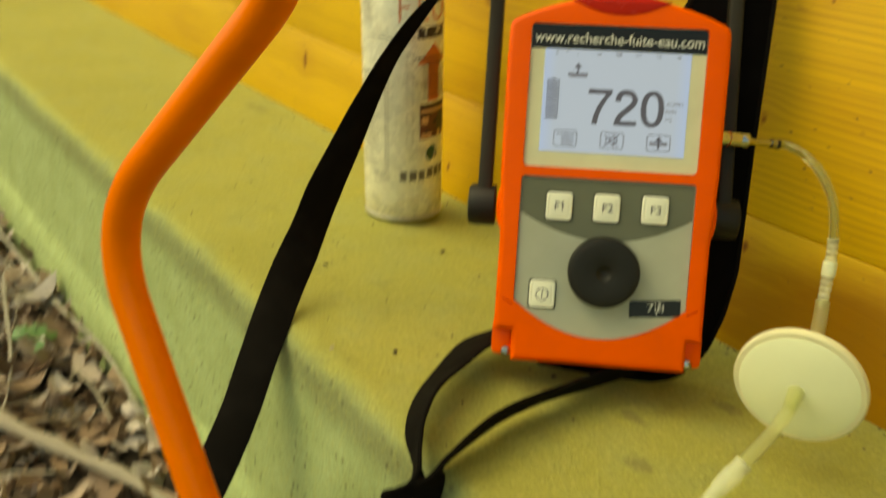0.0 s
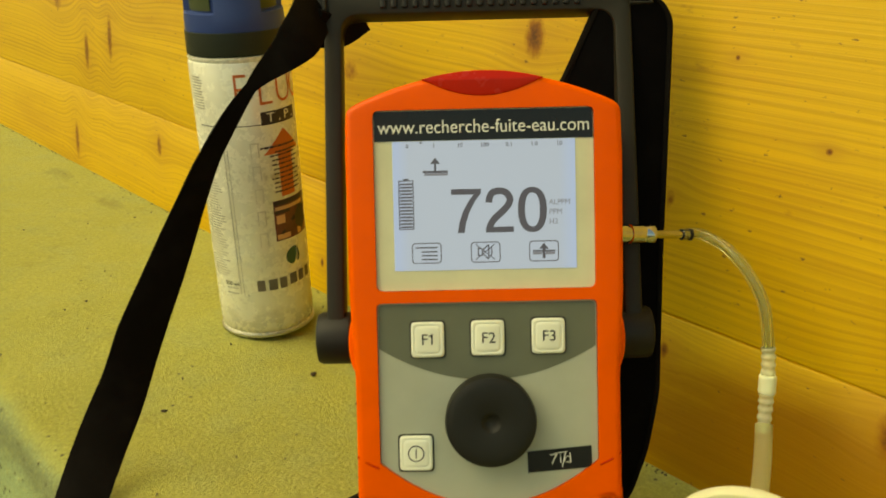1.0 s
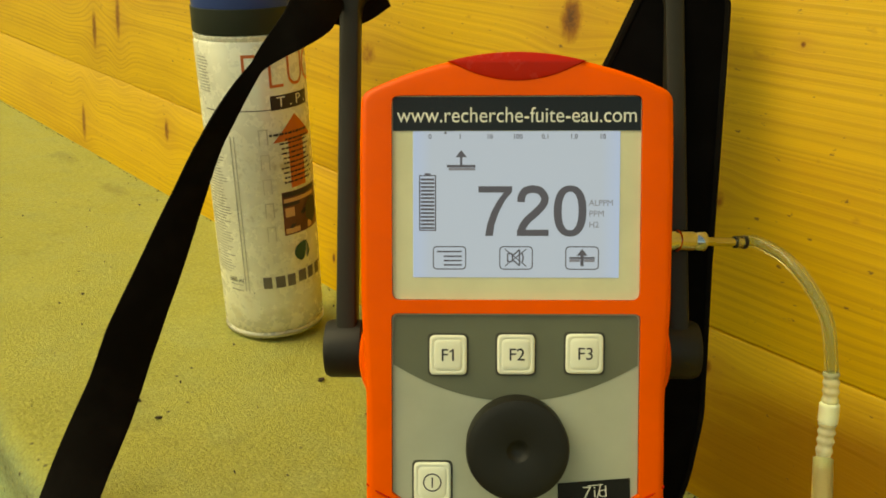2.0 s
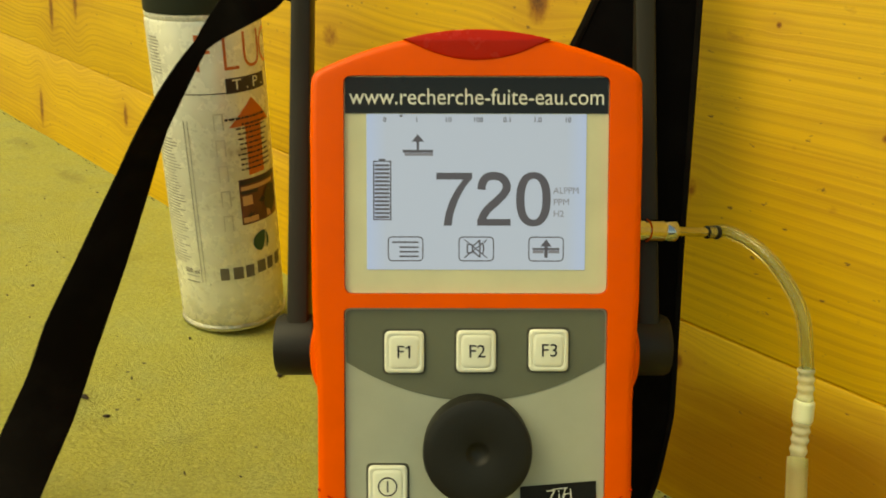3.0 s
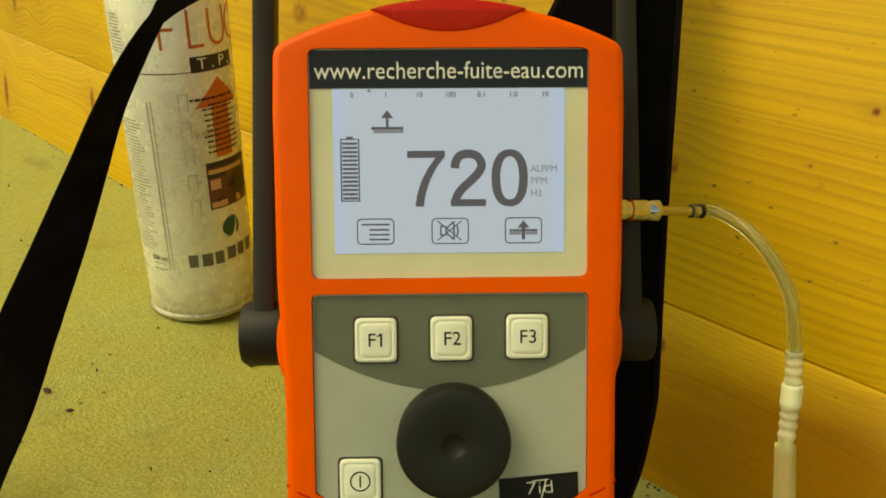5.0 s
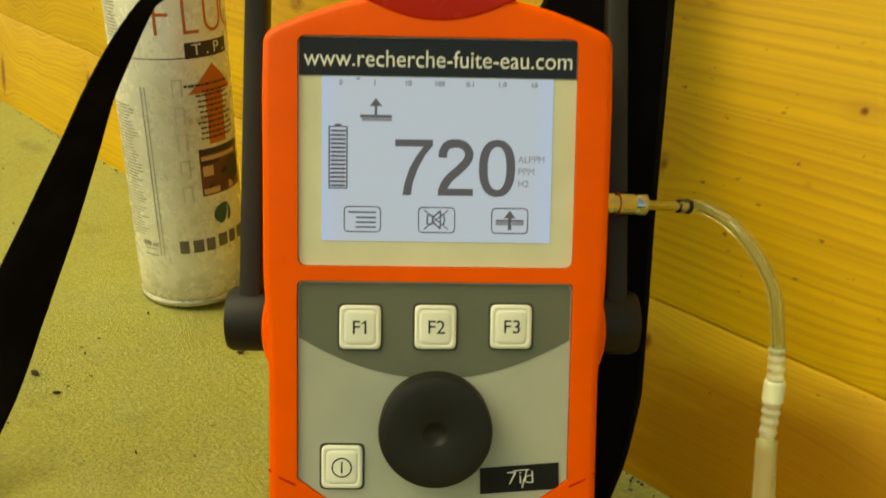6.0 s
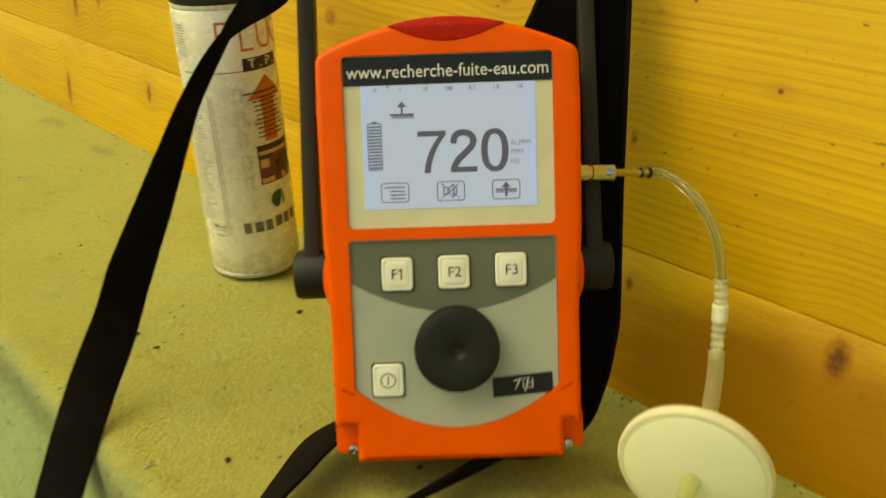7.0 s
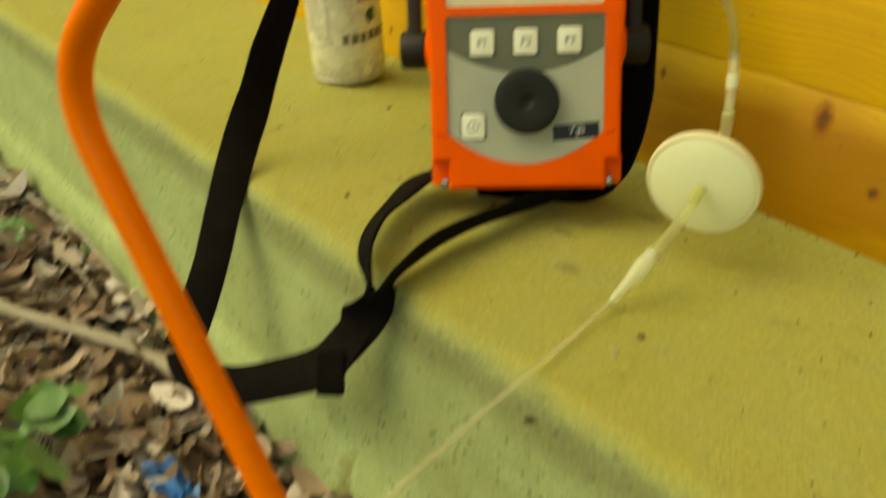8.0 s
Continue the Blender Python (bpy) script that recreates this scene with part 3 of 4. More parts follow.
# the reading in grotesque numerals
marks("numeral", [[(-14.3, 5.2), (-14.3, 2.8), (-4.7, 2.8), (-7.2, -0.6), (-9.4, -4.6), (-11.0, -9.4), (-11.7, -13.7), (-8.8, -13.7), (-8.2, -9.6), (-6.6, -4.8), (-4.2, -0.2), (-1.5, 3.2), (-1.5, 5.2)]])
bm = bmesh.new()
stroke(bm, [(1.9, -0.8), (2.1, 1.2), (3.5, 3.4), (6.4, 4.1), (9.3, 3.3), (10.9, 0.7), (10.1, -2.0), (7.4, -4.9), (4.2, -7.8), (2.5, -10.4), (1.9, -12.6)], 2.9)
slab(bm, mm(rect(0.4, -13.7, 12.4, -11.3)), (INK - 0.06) * MM, (INK + 0.05) * MM)
part("numeral", bm, M_LCDINK, lcd, smooth=False)
bm = bmesh.new()
oval = [(math.cos(2 * math.pi * i / 40), math.sin(2 * math.pi * i / 40)) for i in range(40)]
oval = [(math.copysign(abs(c) ** 0.86, c), math.copysign(abs(q) ** 0.86, q)) for c, q in oval]
ring_piece(bm, [(20.5 + 6.2 * c, -4.2 + 9.7 * q) for c, q in oval], [(20.5 + 3.2 * c, -4.2 + 7.3 * q) for c, q in oval], INK - 0.06, INK + 0.04)
part("numeral", bm, M_LCDINK, lcd, smooth=False)
marks("arrow_icon", [arrow(-20.9, 13.3, 5.6, 2.7, 0.9), rect(-26.3, 12.3, -15.5, 13.3)])
marks("arrow_base", [rect(-25.6, 11.2, -15.5, 12.2)], M_LCDFAINT)
marks("scale_marker", [[(-27.6, 25.0), (-26.2, 25.0), (-26.9, 26.0)]])
for i in range(14):
    marks("battery_bar", [rect(-36.2, -11.1 + 1.42 * i, -31.1, -10.3 + 1.42 * i)])
marks("battery_cap", [rect(-34.8, 9.3, -32.5, 10.1)])
bm = bmesh.new()
ring_piece(bm, rect(-36.9, -11.8, -30.4, 9.4), rect(-36.4, -11.4, -30.9, 9.0), INK - 0.06, INK)
part("battery_outline", bm, M_LCDINK, lcd, smooth=False)
for c in (-25.3, 0.1, 25.2):
    bm = bmesh.new()
    o = rounded(rect(c - 6.4, -26.6, c + 6.4, -17.6), 1.8, 4)
    ring_piece(bm, o, offset(o, 0.42), INK - 0.06, INK)
    part("softkey_frame", bm, M_LCDINK, lcd, smooth=False)
marks("menu_lines", [rect(-30.1, -20.0, -20.6, -19.4)] + [rect(-27.5, -21.8 - 1.65 * i, -20.6, -21.2 - 1.65 * i) for i in range(3)])
bm = bmesh.new()
for pts in ([(-3.1, -20.4), (-3.1, -23.6)], [(-1.3, -20.6), (-1.3, -23.4)], [(-3.1, -20.5), (-1.3, -20.5)], [(-3.1, -23.5), (-1.3, -23.5)], [(-1.2, -21.2), (1.4, -18.9)], [(-1.2, -22.8), (1.4, -25.1)],
            [(1.4, -18.9), (1.4, -25.1)], [(2.4, -20.2), (2.8, -22.0), (2.4, -23.8)]):
    stroke(bm, pts, 0.55)
for pts in ([(-4.2, -25.3), (4.0, -18.7)], [(-4.2, -18.7), (4.0, -25.3)]):
    stroke(bm, pts, 0.4, INK + 0.02)
part("mute_icon", bm, M_LCDINK, lcd, smooth=False)
marks("probe_icon", [arrow(25.2, -25.2, 6.6, 2.6, 1.2), rect(20.4, -22.4, 30.0, -21.7)])
marks("probe_shade", [rect(20.4, -23.6, 24.4, -22.5), rect(26.0, -23.6, 30.0, -22.5)], M_LCDFAINT)

# membrane with keys, knob and tag
plate("membrane_seam", offset(low, -0.3), -1.8, -0.55, M_LINE)
memb = plate("membrane", offset(low, 0.25), -1.6, 0.15, M_MEMB, detector, "light grey keypad membrane")
sweep = [(46.9 - 93.8 * i / 24, -77.6 + 14.2 * abs((46.9 - 93.8 * i / 24) / 46.9) ** 2.0) for i in range(25)]
plate("keypad_field", rounded([(-46.9, -44.2)] + sweep[::-1] + [(46.9, -44.2)], [2.2] + [0] * 25 + [2.2], 4), 0.15, 0.32, M_DARKMEMB, memb, "dark grey curved field")


def key(a, v, txt, w0):
    """A cream key with a dark outline and its lettering."""
    o = rounded(rect(a - 7.9, v - 8.4, a + 7.9, v + 8.4), 2.2, 4)
    plate("key_outline", o, w0 - 0.1, w0 + 0.12, M_LINE, memb)
    bm = bmesh.new()
    lv = [(0.75, w0), (0.75, w0 + 0.9), (1.1, w0 + 1.3), (1.8, w0 + 1.4), (2.3, w0 + 1.15), (2.8, w0 + 1.45), (3.4, w0 + 1.6)]
    loft(bm, [[(x * MM, y * MM, w * MM) for x, y in rounded(rect(a - 7.9 + d, v - 8.4 + d, a + 7.9 - d, v + 8.4 - d), 2.2, 4)] for d, w in lv])
    k = part("key", bm, M_KEY, detector, "raised cream key")
    if txt:
        word = lettering(txt, 6.7, a + 0.3, v - 0.1, w0 + 1.68, M_INK, k)
        if txt == "F1":                     # the flag of the one
            xr, yt = max(q.co.x for q in word.data.vertices) / MM, max(q.co.y for q in word.data.vertices) / MM
            marks("numeral_flag", [[(xr - 1.7, yt - 1.25), (xr - 0.5, yt - 0.75), (xr - 0.4, yt), (xr - 0.75, yt), (xr - 1.0, yt - 0.5), (xr - 1.7, yt - 0.75)]], M_INK, k, w0 + 1.70)
    else:
        bm = bmesh.new()
        c = [(a + 3.6 * math.cos(2 * math.pi * i / 28), v + 3.6 * math.sin(2 * math.pi * i / 28)) for i in range(28)]
        ring_piece(bm, c, offset(c, 0.5), w0 + 1.5, w0 + 1.68)
        slab(bm, mm(rect(a - 0.28, v - 2.0, a + 0.28, v + 2.0)), (w0 + 1.5) * MM, (w0 + 1.68) * MM)
        part("power_symbol", bm, M_INK, k, smooth=False)


key(-25.8, -59.5, "F1", 0.32)
key(0.2, -59.2, "F2", 0.32)
key(26.4, -58.8, "F3", 0.32)
key(-31.9, -109.2, "", 0.15)

bm = bmesh.new()
lathe(bm, [(19.4 * MM, 0.1 * MM), (19.6 * MM, 8.5 * MM), (19.1 * MM, 10.0 * MM), (17.6 * MM, 10.6 * MM),
           (15.6 * MM, 10.9 * MM), (4.6 * MM, 10.8 * MM), (3.9 * MM, 10.5 * MM), (3.3 * MM, 9.7 * MM), (1.8 * MM, 9.1 * MM), (0.0, 8.9 * MM)], 56, pose(0.6 * MM, -94.2 * MM, 0))
part("knob", bm, M_BLACK, detector, "round black rotary knob with a finger dimple")
tag_o = [(16.8, -119.0), (44.7, -116.8), (44.4, -107.3), (16.6, -109.6)]
tag = plate("tag", tag_o, 0.15, 0.45, M_GLOSS, detector, "black lettered tape label")
lettering("7id", 6.6, 31.0, -113.0, 0.55, M_WHITE, tag, width=9.0, turn=4, bold=-0.12)
marks("scratch_line", [[(28.2, -110.6), (34.0, -110.0), (34.0, -109.7), (28.2, -110.3)], [(31.4, -116.6), (31.8, -116.6), (33.4, -110.0), (33.0, -110.0)]], M_WHITE, tag, 0.55)

# indicator lens in the brow of the case
lens = [(26 - 52 * i / 16, 55.6 - 3.4 * ((26 - 52 * i / 16) / 26) ** 2) for i in range(17)]
lens += [(-26 + 52 * i / 14, 44.6 + 7.6 * abs((-26 + 52 * i / 14) / 26) ** 2.0) for i in range(1, 14)]
plate("indicator_light", lens, -6, 2.1, M_RED, detector, "dark red translucent alarm lamp", bevel=0.9)


# carrying handle: hinge blocks, two bars, a ribbed grip
def box(bm, o, z0, z1, m=None, bevel=1.0):
    b2 = bmesh.new()
    lv = [(bevel, z0), (bevel * 0.3, z0 + bevel * 0.3), (0, z0 + bevel), (0, z1 - bevel), (bevel * 0.3, z1 - bevel * 0.3), (bevel, z1)]
    loft(b2, [[(x * MM, y * MM, z * MM) for x, y in (offset(o, d) if d else o)] for d, z in lv])
    if m is not None:
        moved(b2, m)
    me = bpy.data.meshes.new("tmp")
    b2.to_mesh(me)
    b2.free()
    bm.from_mesh(me)
    bpy.data.meshes.remove(me)


tilt = pose(0, -62 * MM, -30 * MM, -7.1)      # the handle, swung back about the hinges
handle_outer = rounded([(-73, 0), (-64.6, 0), (-64.6, 152), (64.6, 152), (64.6, 0), (73, 0), (73, 172), (-73, 172)], [2, 2, 9, 9, 2, 2, 9, 9], 6)
bm = bmesh.new()
box(bm, handle_outer, -6.5, 6.5, tilt, 1.6)
handle = part("handle", bm, M_GREYBLACK, detector, "dark grey plastic carrying handle")
for i in range(19):
    a = -46 + 5.1 * i
    bm = bmesh.new()
    box(bm, rounded(rect(a, 154.5, a + 2.9, 170), 1.0, 3), 6.0, 8.2, tilt, 0.8)
    part("grip_rib", bm, M_BLACK, handle)
for s in (-1, 1):
    bm = bmesh.new()
    lathe(bm, [(0.0, 62.0 * MM), (11.4 * MM, 62.0 * MM), (12.2 * MM, 62.8 * MM), (12.2 * MM, 75.6 * MM), (11.2 * MM, 77.6 * MM), (9.0 * MM, 78.2 * MM), (0.0, 78.2 * MM)], 40, pose(0, -62.8 * MM, -32 * MM, 0, 90 * s, 0))
    part("hinge_block", bm, M_BLACK, detector, "black plastic hinge drum")
    bm = bmesh.new()
    box(bm, rounded(rect(*((-80, 150, -70, 172) if s < 0 else (70, 150, 80, 172))), 2, 4), -7, 5, tilt, 1.2)
    part("strap_lug", bm, M_BLACK, handle)
    bm = bmesh.new()
    o = s * 77
    tube(bm, [tilt @ Vector((q[0] * MM, q[1] * MM, q[2] * MM)) for q in ((o - 5, 156, 8), (o - 5, 168, 8), (o + 4, 170, 8), (o + 5, 154, 8), (o - 5, 154, 8))], 1.1 * MM, 8)
    part("lug_ring", bm, M_BLACK, handle, "small black ring")

# gas inlet on the side of the case
p0, p1 = Vector((58, -16.2, -21)) * MM, Vector((100, -18.0, -37)) * MM
turn = (p1 - p0).to_track_quat("Z", "Y").to_matrix().to_4x4()
bm = bmesh.new()
lathe(bm, [(4.6 * MM, 0), (4.6 * MM, 7 * MM), (3.9 * MM, 7.4 * MM), (3.9 * MM, 9.2 * MM), (4.5 * MM, 9.6 * MM), (4.5 * MM, 16 * MM), (4.1 * MM, 16.4 * MM), (4.1 * MM, 17.4 * MM), (4.4 * MM, 17.8 * MM),
           (4.3 * MM, 22 * MM), (2.6 * MM, 23 * MM), (1.9 * MM, 24 * MM), (1.9 * MM, 43 * MM), (0, 43 * MM)], 28, Matrix.Translation(p0) @ turn)
coupling = part("coupling", bm, M_CHROME, detector, "nickel-plated hose coupling")
bm = bmesh.new()
lathe(bm, [(2.3 * MM, 42.0 * MM), (2.85 * MM, 42.3 * MM), (2.85 * MM, 43.3 * MM), (2.0 * MM, 43.5 * MM)], 18, Matrix.Translation(p0) @ turn)
part("hose_clip", bm, M_BLACK, coupling)

# ---- shoulder pad behind the detector and the carrying strap ----
pad_o = rounded([(58, 96), (86, 97), (93.5, 86), (90, 20), (87.5, -25), (85, -95), (79.5, -122), (71, -145), (57, -161), (40, -166), (-30, -163), (-42, -120), (-40, -40), (10, 5), (41, 60)][::-1], 6, 4)
bm = bmesh.new()
box(bm, pad_o, -56, -43.5, None, 4.0)
pad = thing("shoulder_pad", "black padded nylon strap pad hanging behind the detector", "strap pad", DEV)
part("pad_body", bm, M_PAD, pad)
bm = bmesh.new()
edge_line = [Vector((x * MM, y * MM, -44.5 * MM)) for x, y in offset(pad_o, 1.6)]
tube(bm, edge_line + edge_line[:1], 1.5 * MM, 6)
part("binding", bm, M_STRAP, pad, "woven edge binding")


def strap_part(name, points, sides, width, thick, mat, parent=None, label="", steps=8):
    line = smooth_line(points, steps)
    bm = bmesh.new()
    w = spread(width, len(line)) if isinstance(width, (list, tuple)) else width
    ribbon(bm, line, spread([Vector(s) for s in sides], len(line)), w, thick)
    return part(name, bm, mat, parent, label)


strap = thing("carrying_strap", "black woven carrying strap hanging from the handle over the ledge", "strap")
top = local(-76, 96, -42)
strap_part("webbing", [top, (-0.0379, -0.1663, 0.2250), (-0.0603, -0.1763, 0.2015), (-0.0870, -0.1818, 0.1660), (-0.1020, -0.1870, 0.1340), (-0.1060, -0.1985, 0.1020),
                       (-0.1060, -0.2132, 0.0700), (-0.1020, -0.2262, 0.0430), (-0.0880, -0.2480, 0.0170), (-0.0680, -0.2735, -0.0140), (-0.0555, -0.2920, -0.0450), (-0.0490, -0.3100, -0.0765), (-0.0450, -0.3245, -0.0985)],
           [(0.36, 0.28, -0.88), (0.40, 0.32, -0.82), (0.45, 0.55, -0.55), (0.05, 1, -0.1), (0.08, 1, 0), (0.1, 1, 0), (0, 1, 0), (0, 1, 0), (0.25, 0.95, 0.05), (0.72, 0.65, 0), (0.75, 0.6, 0), (0.7, 0.65, 0), (0.7, 0.7, 0)],
           [0.027, 0.0195, 0.0055, 0.0125, 0.0175, 0.0220, 0.0270, 0.0262, 0.0250, 0.0245, 0.0245, 0.0250, 0.0250], 0.0016, M_STRAP, strap)
strap_part("strap_end", [local(-77, 84, -40), local(-68, 84, -52), local(-56, 92, -55)], [(0.2, 0.1, 0.95)] * 3, 0.017, 0.004, M_STRAP, strap)
bm = bmesh.new()
for k in range(7):                                     # frayed threads under the sewn end
    a = local(-80 - 1.6 * k, 83 - 0.9 * k, -41.5)
    tube(bm, [a, a + Vector((0.0004 * (k % 3 - 1), 0, -0.0025)), a + Vector((0.0009 * (k % 2), 0.0003, -0.0045 - 0.0012 * (k % 3)))], 0.00045, 5)
part("loose_thread", bm, M_STRAP, strap, "frayed black threads")
# the lower run: from the fold back over the arris, through a bulge in the webbing, then two legs to the case
strap_part("webbing", [(-0.0470, -0.3245, -0.0985), (-0.0360, -0.3270, -0.1080), (0.0030, -0.3120, -0.1020), (0.0350, -0.2960, -0.0840), (0.0720, -0.2900, -0.0550), (0.0860, -0.2800, -0.0320)],
           [(0.5, 0.5, 0.4), (0.1, 0.2, 0.9), (-0.05, 0.35, 0.9), (-0.2, 0.35, 0.85), (-0.4, 0.3, 0.8), (-0.5, 0.3, 0.75)], 0.025, 0.0018, M_STRAP, strap)
# the bulge of the strap, shaped as a rounded block
bm = bmesh.new()
box(bm, rounded(rect(-13, -8, 13, 8), 2.5, 4), -3, 3, None, 1.2)
slider = part("slider", moved(bm, Matrix.Translation((0.0860, -0.2935, -0.0500)) @ Matrix(((-0.40, 0.62, 0.67, 0), (0.30, 0.78, -0.54, 0), (0.86, 0.02, 0.5, 0), (0, 0, 0, 1)))), M_STRAP, strap, "black bulge in the webbing")
leg_side = (0.52, -0.50, 0.80)
strap_part("leg", [(0.084, -0.281, -0.038), (0.091, -0.272, -0.004), (0.086, -0.268, 0.008), (0.071, -0.258, 0.013), (0.052, -0.237, 0.014), (0.036, -0.208, 0.014), (0.022, -0.178, 0.0145), (0.020, -0.152, 0.0150)],
           [(-0.4, 0.35, 0.8), (0.2, -0.2, 0.9), (0.6, -0.3, 0.8), (0.6, 0.1, 0.75), (0.65, 0.25, 0.65), (0.85, 0.2, 0.5), (0.92, 0.2, 0.35), (0.92, 0.2, 0.3)],
           [0.024, 0.021, 0.019, 0.018, 0.019, 0.022, 0.024, 0.024], 0.0022, M_STRAP, strap)
strap_part("leg", [(0.084, -0.280, -0.037), (0.098, -0.268, -0.003), (0.098, -0.258, 0.009), (0.091, -0.232, 0.013), (0.085, -0.205, 0.013), (0.083, -0.172, 0.013), (0.084, -0.130, 0.0135), (0.084, -0.098, 0.0135)],
           [(-0.4, 0.35, 0.8), (0.2, -0.2, 0.9), (0.6, -0.4, 0.8), leg_side, leg_side, (0.5, -0.5, 0.7), (0.4, -0.3, 0.8), (0.3, -0.2, 0.8)],
           [0.024, 0.021, 0.020, 0.020, 0.020, 0.019, 0.019, 0.019], 0.0022, M_STRAP, strap)

# ---- sampling hose and filter ----
fc, fn = Vector((0.1815, -0.1055, 0.055)), Vector((0.348, -0.92, -0.18)).normalized()
fm = Matrix.Translation(fc) @ fn.to_track_quat("Z", "Y").to_matrix().to_4x4()
K = 0.94 * MM
filt = thing("disc_filter", "round white disc filter in the sampling hose", "filter", fm)
bm = bmesh.new()
lathe(bm, [(4 * K, -7 * K), (14 * K, -6.4 * K), (27 * K, -4.4 * K), (30.5 * K, -3.4 * K), (30.8 * K, 3.4 * K), (27.5 * K, 4.6 * K), (14 * K, 6.6 * K), (4 * K, 7.2 * K)], 64)
part("shell", bm, M_FILTER, filt, "domed white shell")
bm = bmesh.new()
lathe(bm, [(28.0 * K, -3.2 * K), (33.4 * K, -2.8 * K), (34.3 * K, -1.6 * K), (34.3 * K, 1.6 * K), (33.4 * K, 2.8 * K), (28.0 * K, 3.6 * K)], 64)
part("rim", bm, M_FILTERRIM, filt, "translucent welded rim")
for s in (-1, 1):
    bm = bmesh.new()
    lathe(bm, [(4.2 * MM, s * 6.2 * MM), (3.8 * MM, s * 9 * MM), (3.2 * MM, s * 19 * MM), (2.6 * MM, s * 19.4 * MM)], 20)
    part("port", bm, M_HOSEMILK, filt, "translucent hose port")
hose = thing("sampling_hose", "clear plastic sampling hose with a white joint", "hose")
tip = DEV @ (p0 + (p1 - p0).normalized() * 38 * MM)
mid = DEV @ (p0 + (p1 - p0).normalized() * 50 * MM)
run = [tip, mid, (0.1162, -0.031, 0.1450), (0.1335, -0.0318, 0.1300), (0.1408, -0.0323, 0.1115), (0.1424, -0.0325, 0.1050)]
bm = bmesh.new()
tube(bm, smooth_line(run), 2.7 * MM, 14)
bore = bmesh.new()
tube(bore, smooth_line(run), 1.5 * MM, 12)
part("clear_tube", bm, M_HOSE, hose, "clear tube")
inner = part("tube_bore", bore, M_HOSE, hose)
inner.data.flip_normals()
bm = bmesh.new()
tube(bm, smooth_line([(0.1416, -0.0324, 0.1080), (0.1432, -0.0326, 0.1015), (0.1445, -0.033, 0.0945)], 14), lambda s: (3.05 + 0.28 * math.sin(s * 24)) * MM, 16)
part("sleeve", bm, M_JOINT, hose, "ribbed translucent sleeve")
bm = bmesh.new()
tube(bm, smooth_line([(0.1443, -0.033, 0.0955), (0.1450, -0.0332, 0.0915), (0.1457, -0.0335, 0.0868)], 6), lambda s: (3.9 - 0.5 * (s < 0.06 or s > 0.94)) * MM, 18)
part("collar", bm, M_FILTER, hose, "white plastic collar")
bm = bmesh.new()
tube(bm, smooth_line([(0.1456, -0.0335, 0.0875), (0.1470, -0.0343, 0.0790), (0.1490, -0.0365, 0.0690)], 16), lambda s: (3.4 - 0.5 * s + 0.30 * math.sin(s * 30)) * MM, 16)
part("joint", bm, M_JOINT, hose, "ribbed white hose joint")
bm = bmesh.new()
back = fc - fn * 0.012
tube(bm, smooth_line([(0.1484, -0.0358, 0.0725), (0.1515, -0.0400, 0.0665), (0.158, -0.052, 0.061), (0.168, -0.073, 0.0565), back]), 3.9 * MM, 14)
part("milky_tube", bm, M_HOSEMILK, hose, "milky tube")
bm = bmesh.new()
fr = fc + fn * 0.012
end = Vector((0.1840, -0.1780, 0.0050))
tube(bm, smooth_line([fr, fc + fn * 0.024, (0.190, -0.140, 0.040), (0.188, -0.155, 0.026)]), 3.1 * MM, 14)
part("milky_tube", bm, M_HOSEMILK, hose, "milky tube")
bm = bmesh.new()
tube(bm, smooth_line([(0.1885, -0.152, 0.029), (0.186, -0.166, 0.0155), end], 8), lambda s: (4.6 - 2.6 * s + 0.8 * (0.15 < s < 0.45)) * MM, 16)
part("joint", bm, M_JOINT, hose, "white tapered hose joint")
bm = bmesh.new()
tube(bm, smooth_line([end, (0.194, -0.226, 0.0035), (0.204, -0.275, 0.004), (0.222, -0.359, 0.0035), (0.231, -0.40, -0.002)], 6), 1.35 * MM, 10)
part("thin_tube", bm, M_THIN, hose, "thin milky tube")

# ---- marking spray can ----
R = 0.0328
can_axis = Vector((-0.026, -0.110, 1)).normalized()
cm = Matrix.Translation((-0.2118, -0.0668, 0.0036)) @ can_axis.to_track_quat("Z", "Y").to_matrix().to_4x4()
ex = (cm.to_3x3().inverted() @ Vector((1, 0, 0)))
CAN_TURN = math.atan2(ex.y, ex.x)
can = thing("spray_can", "scuffed white marking spray can with a blue cap", "spray can", cm)
bm = bmesh.new()
lathe(bm, [(0.0, 0.003), (R - 0.004, 0.0012), (R - 0.0015, 0.0), (R - 0.0002, 0.0012), (R - 0.0003, 0.0026), (R - 0.0012, 0.0036), (R - 0.0002, 0.005), (R, 0.008), (R, 0.100), (R, 0.190), (R - 0.0008, 0.1915),
           (R - 0.0002, 0.1930), (R - 0.0004, 0.1945), (R - 0.003, 0.1955), (0.0, 0.1957)], 72)
part("can_body", bm, M_CAN, can, "scuffed white printed tin body")
bm = bmesh.new()
lathe(bm, [(R - 0.0016, 0.0002), (R + 0.0004, 0.0006), (R + 0.0004, 0.0022), (R - 0.0008, 0.0026)], 72)
part("bottom_seam", bm, M_STEEL, can, "bare metal seam")
bm = bmesh.new()
lathe(bm, [(R - 0.006, 0.1950), (R - 0.0004, 0.1952), (R - 0.0001, 0.1965), (R - 0.0004, 0.2095), (R - 0.002, 0.2100)], 64)
part("collar", bm, M_DARKRING, can, "dark plastic collar")


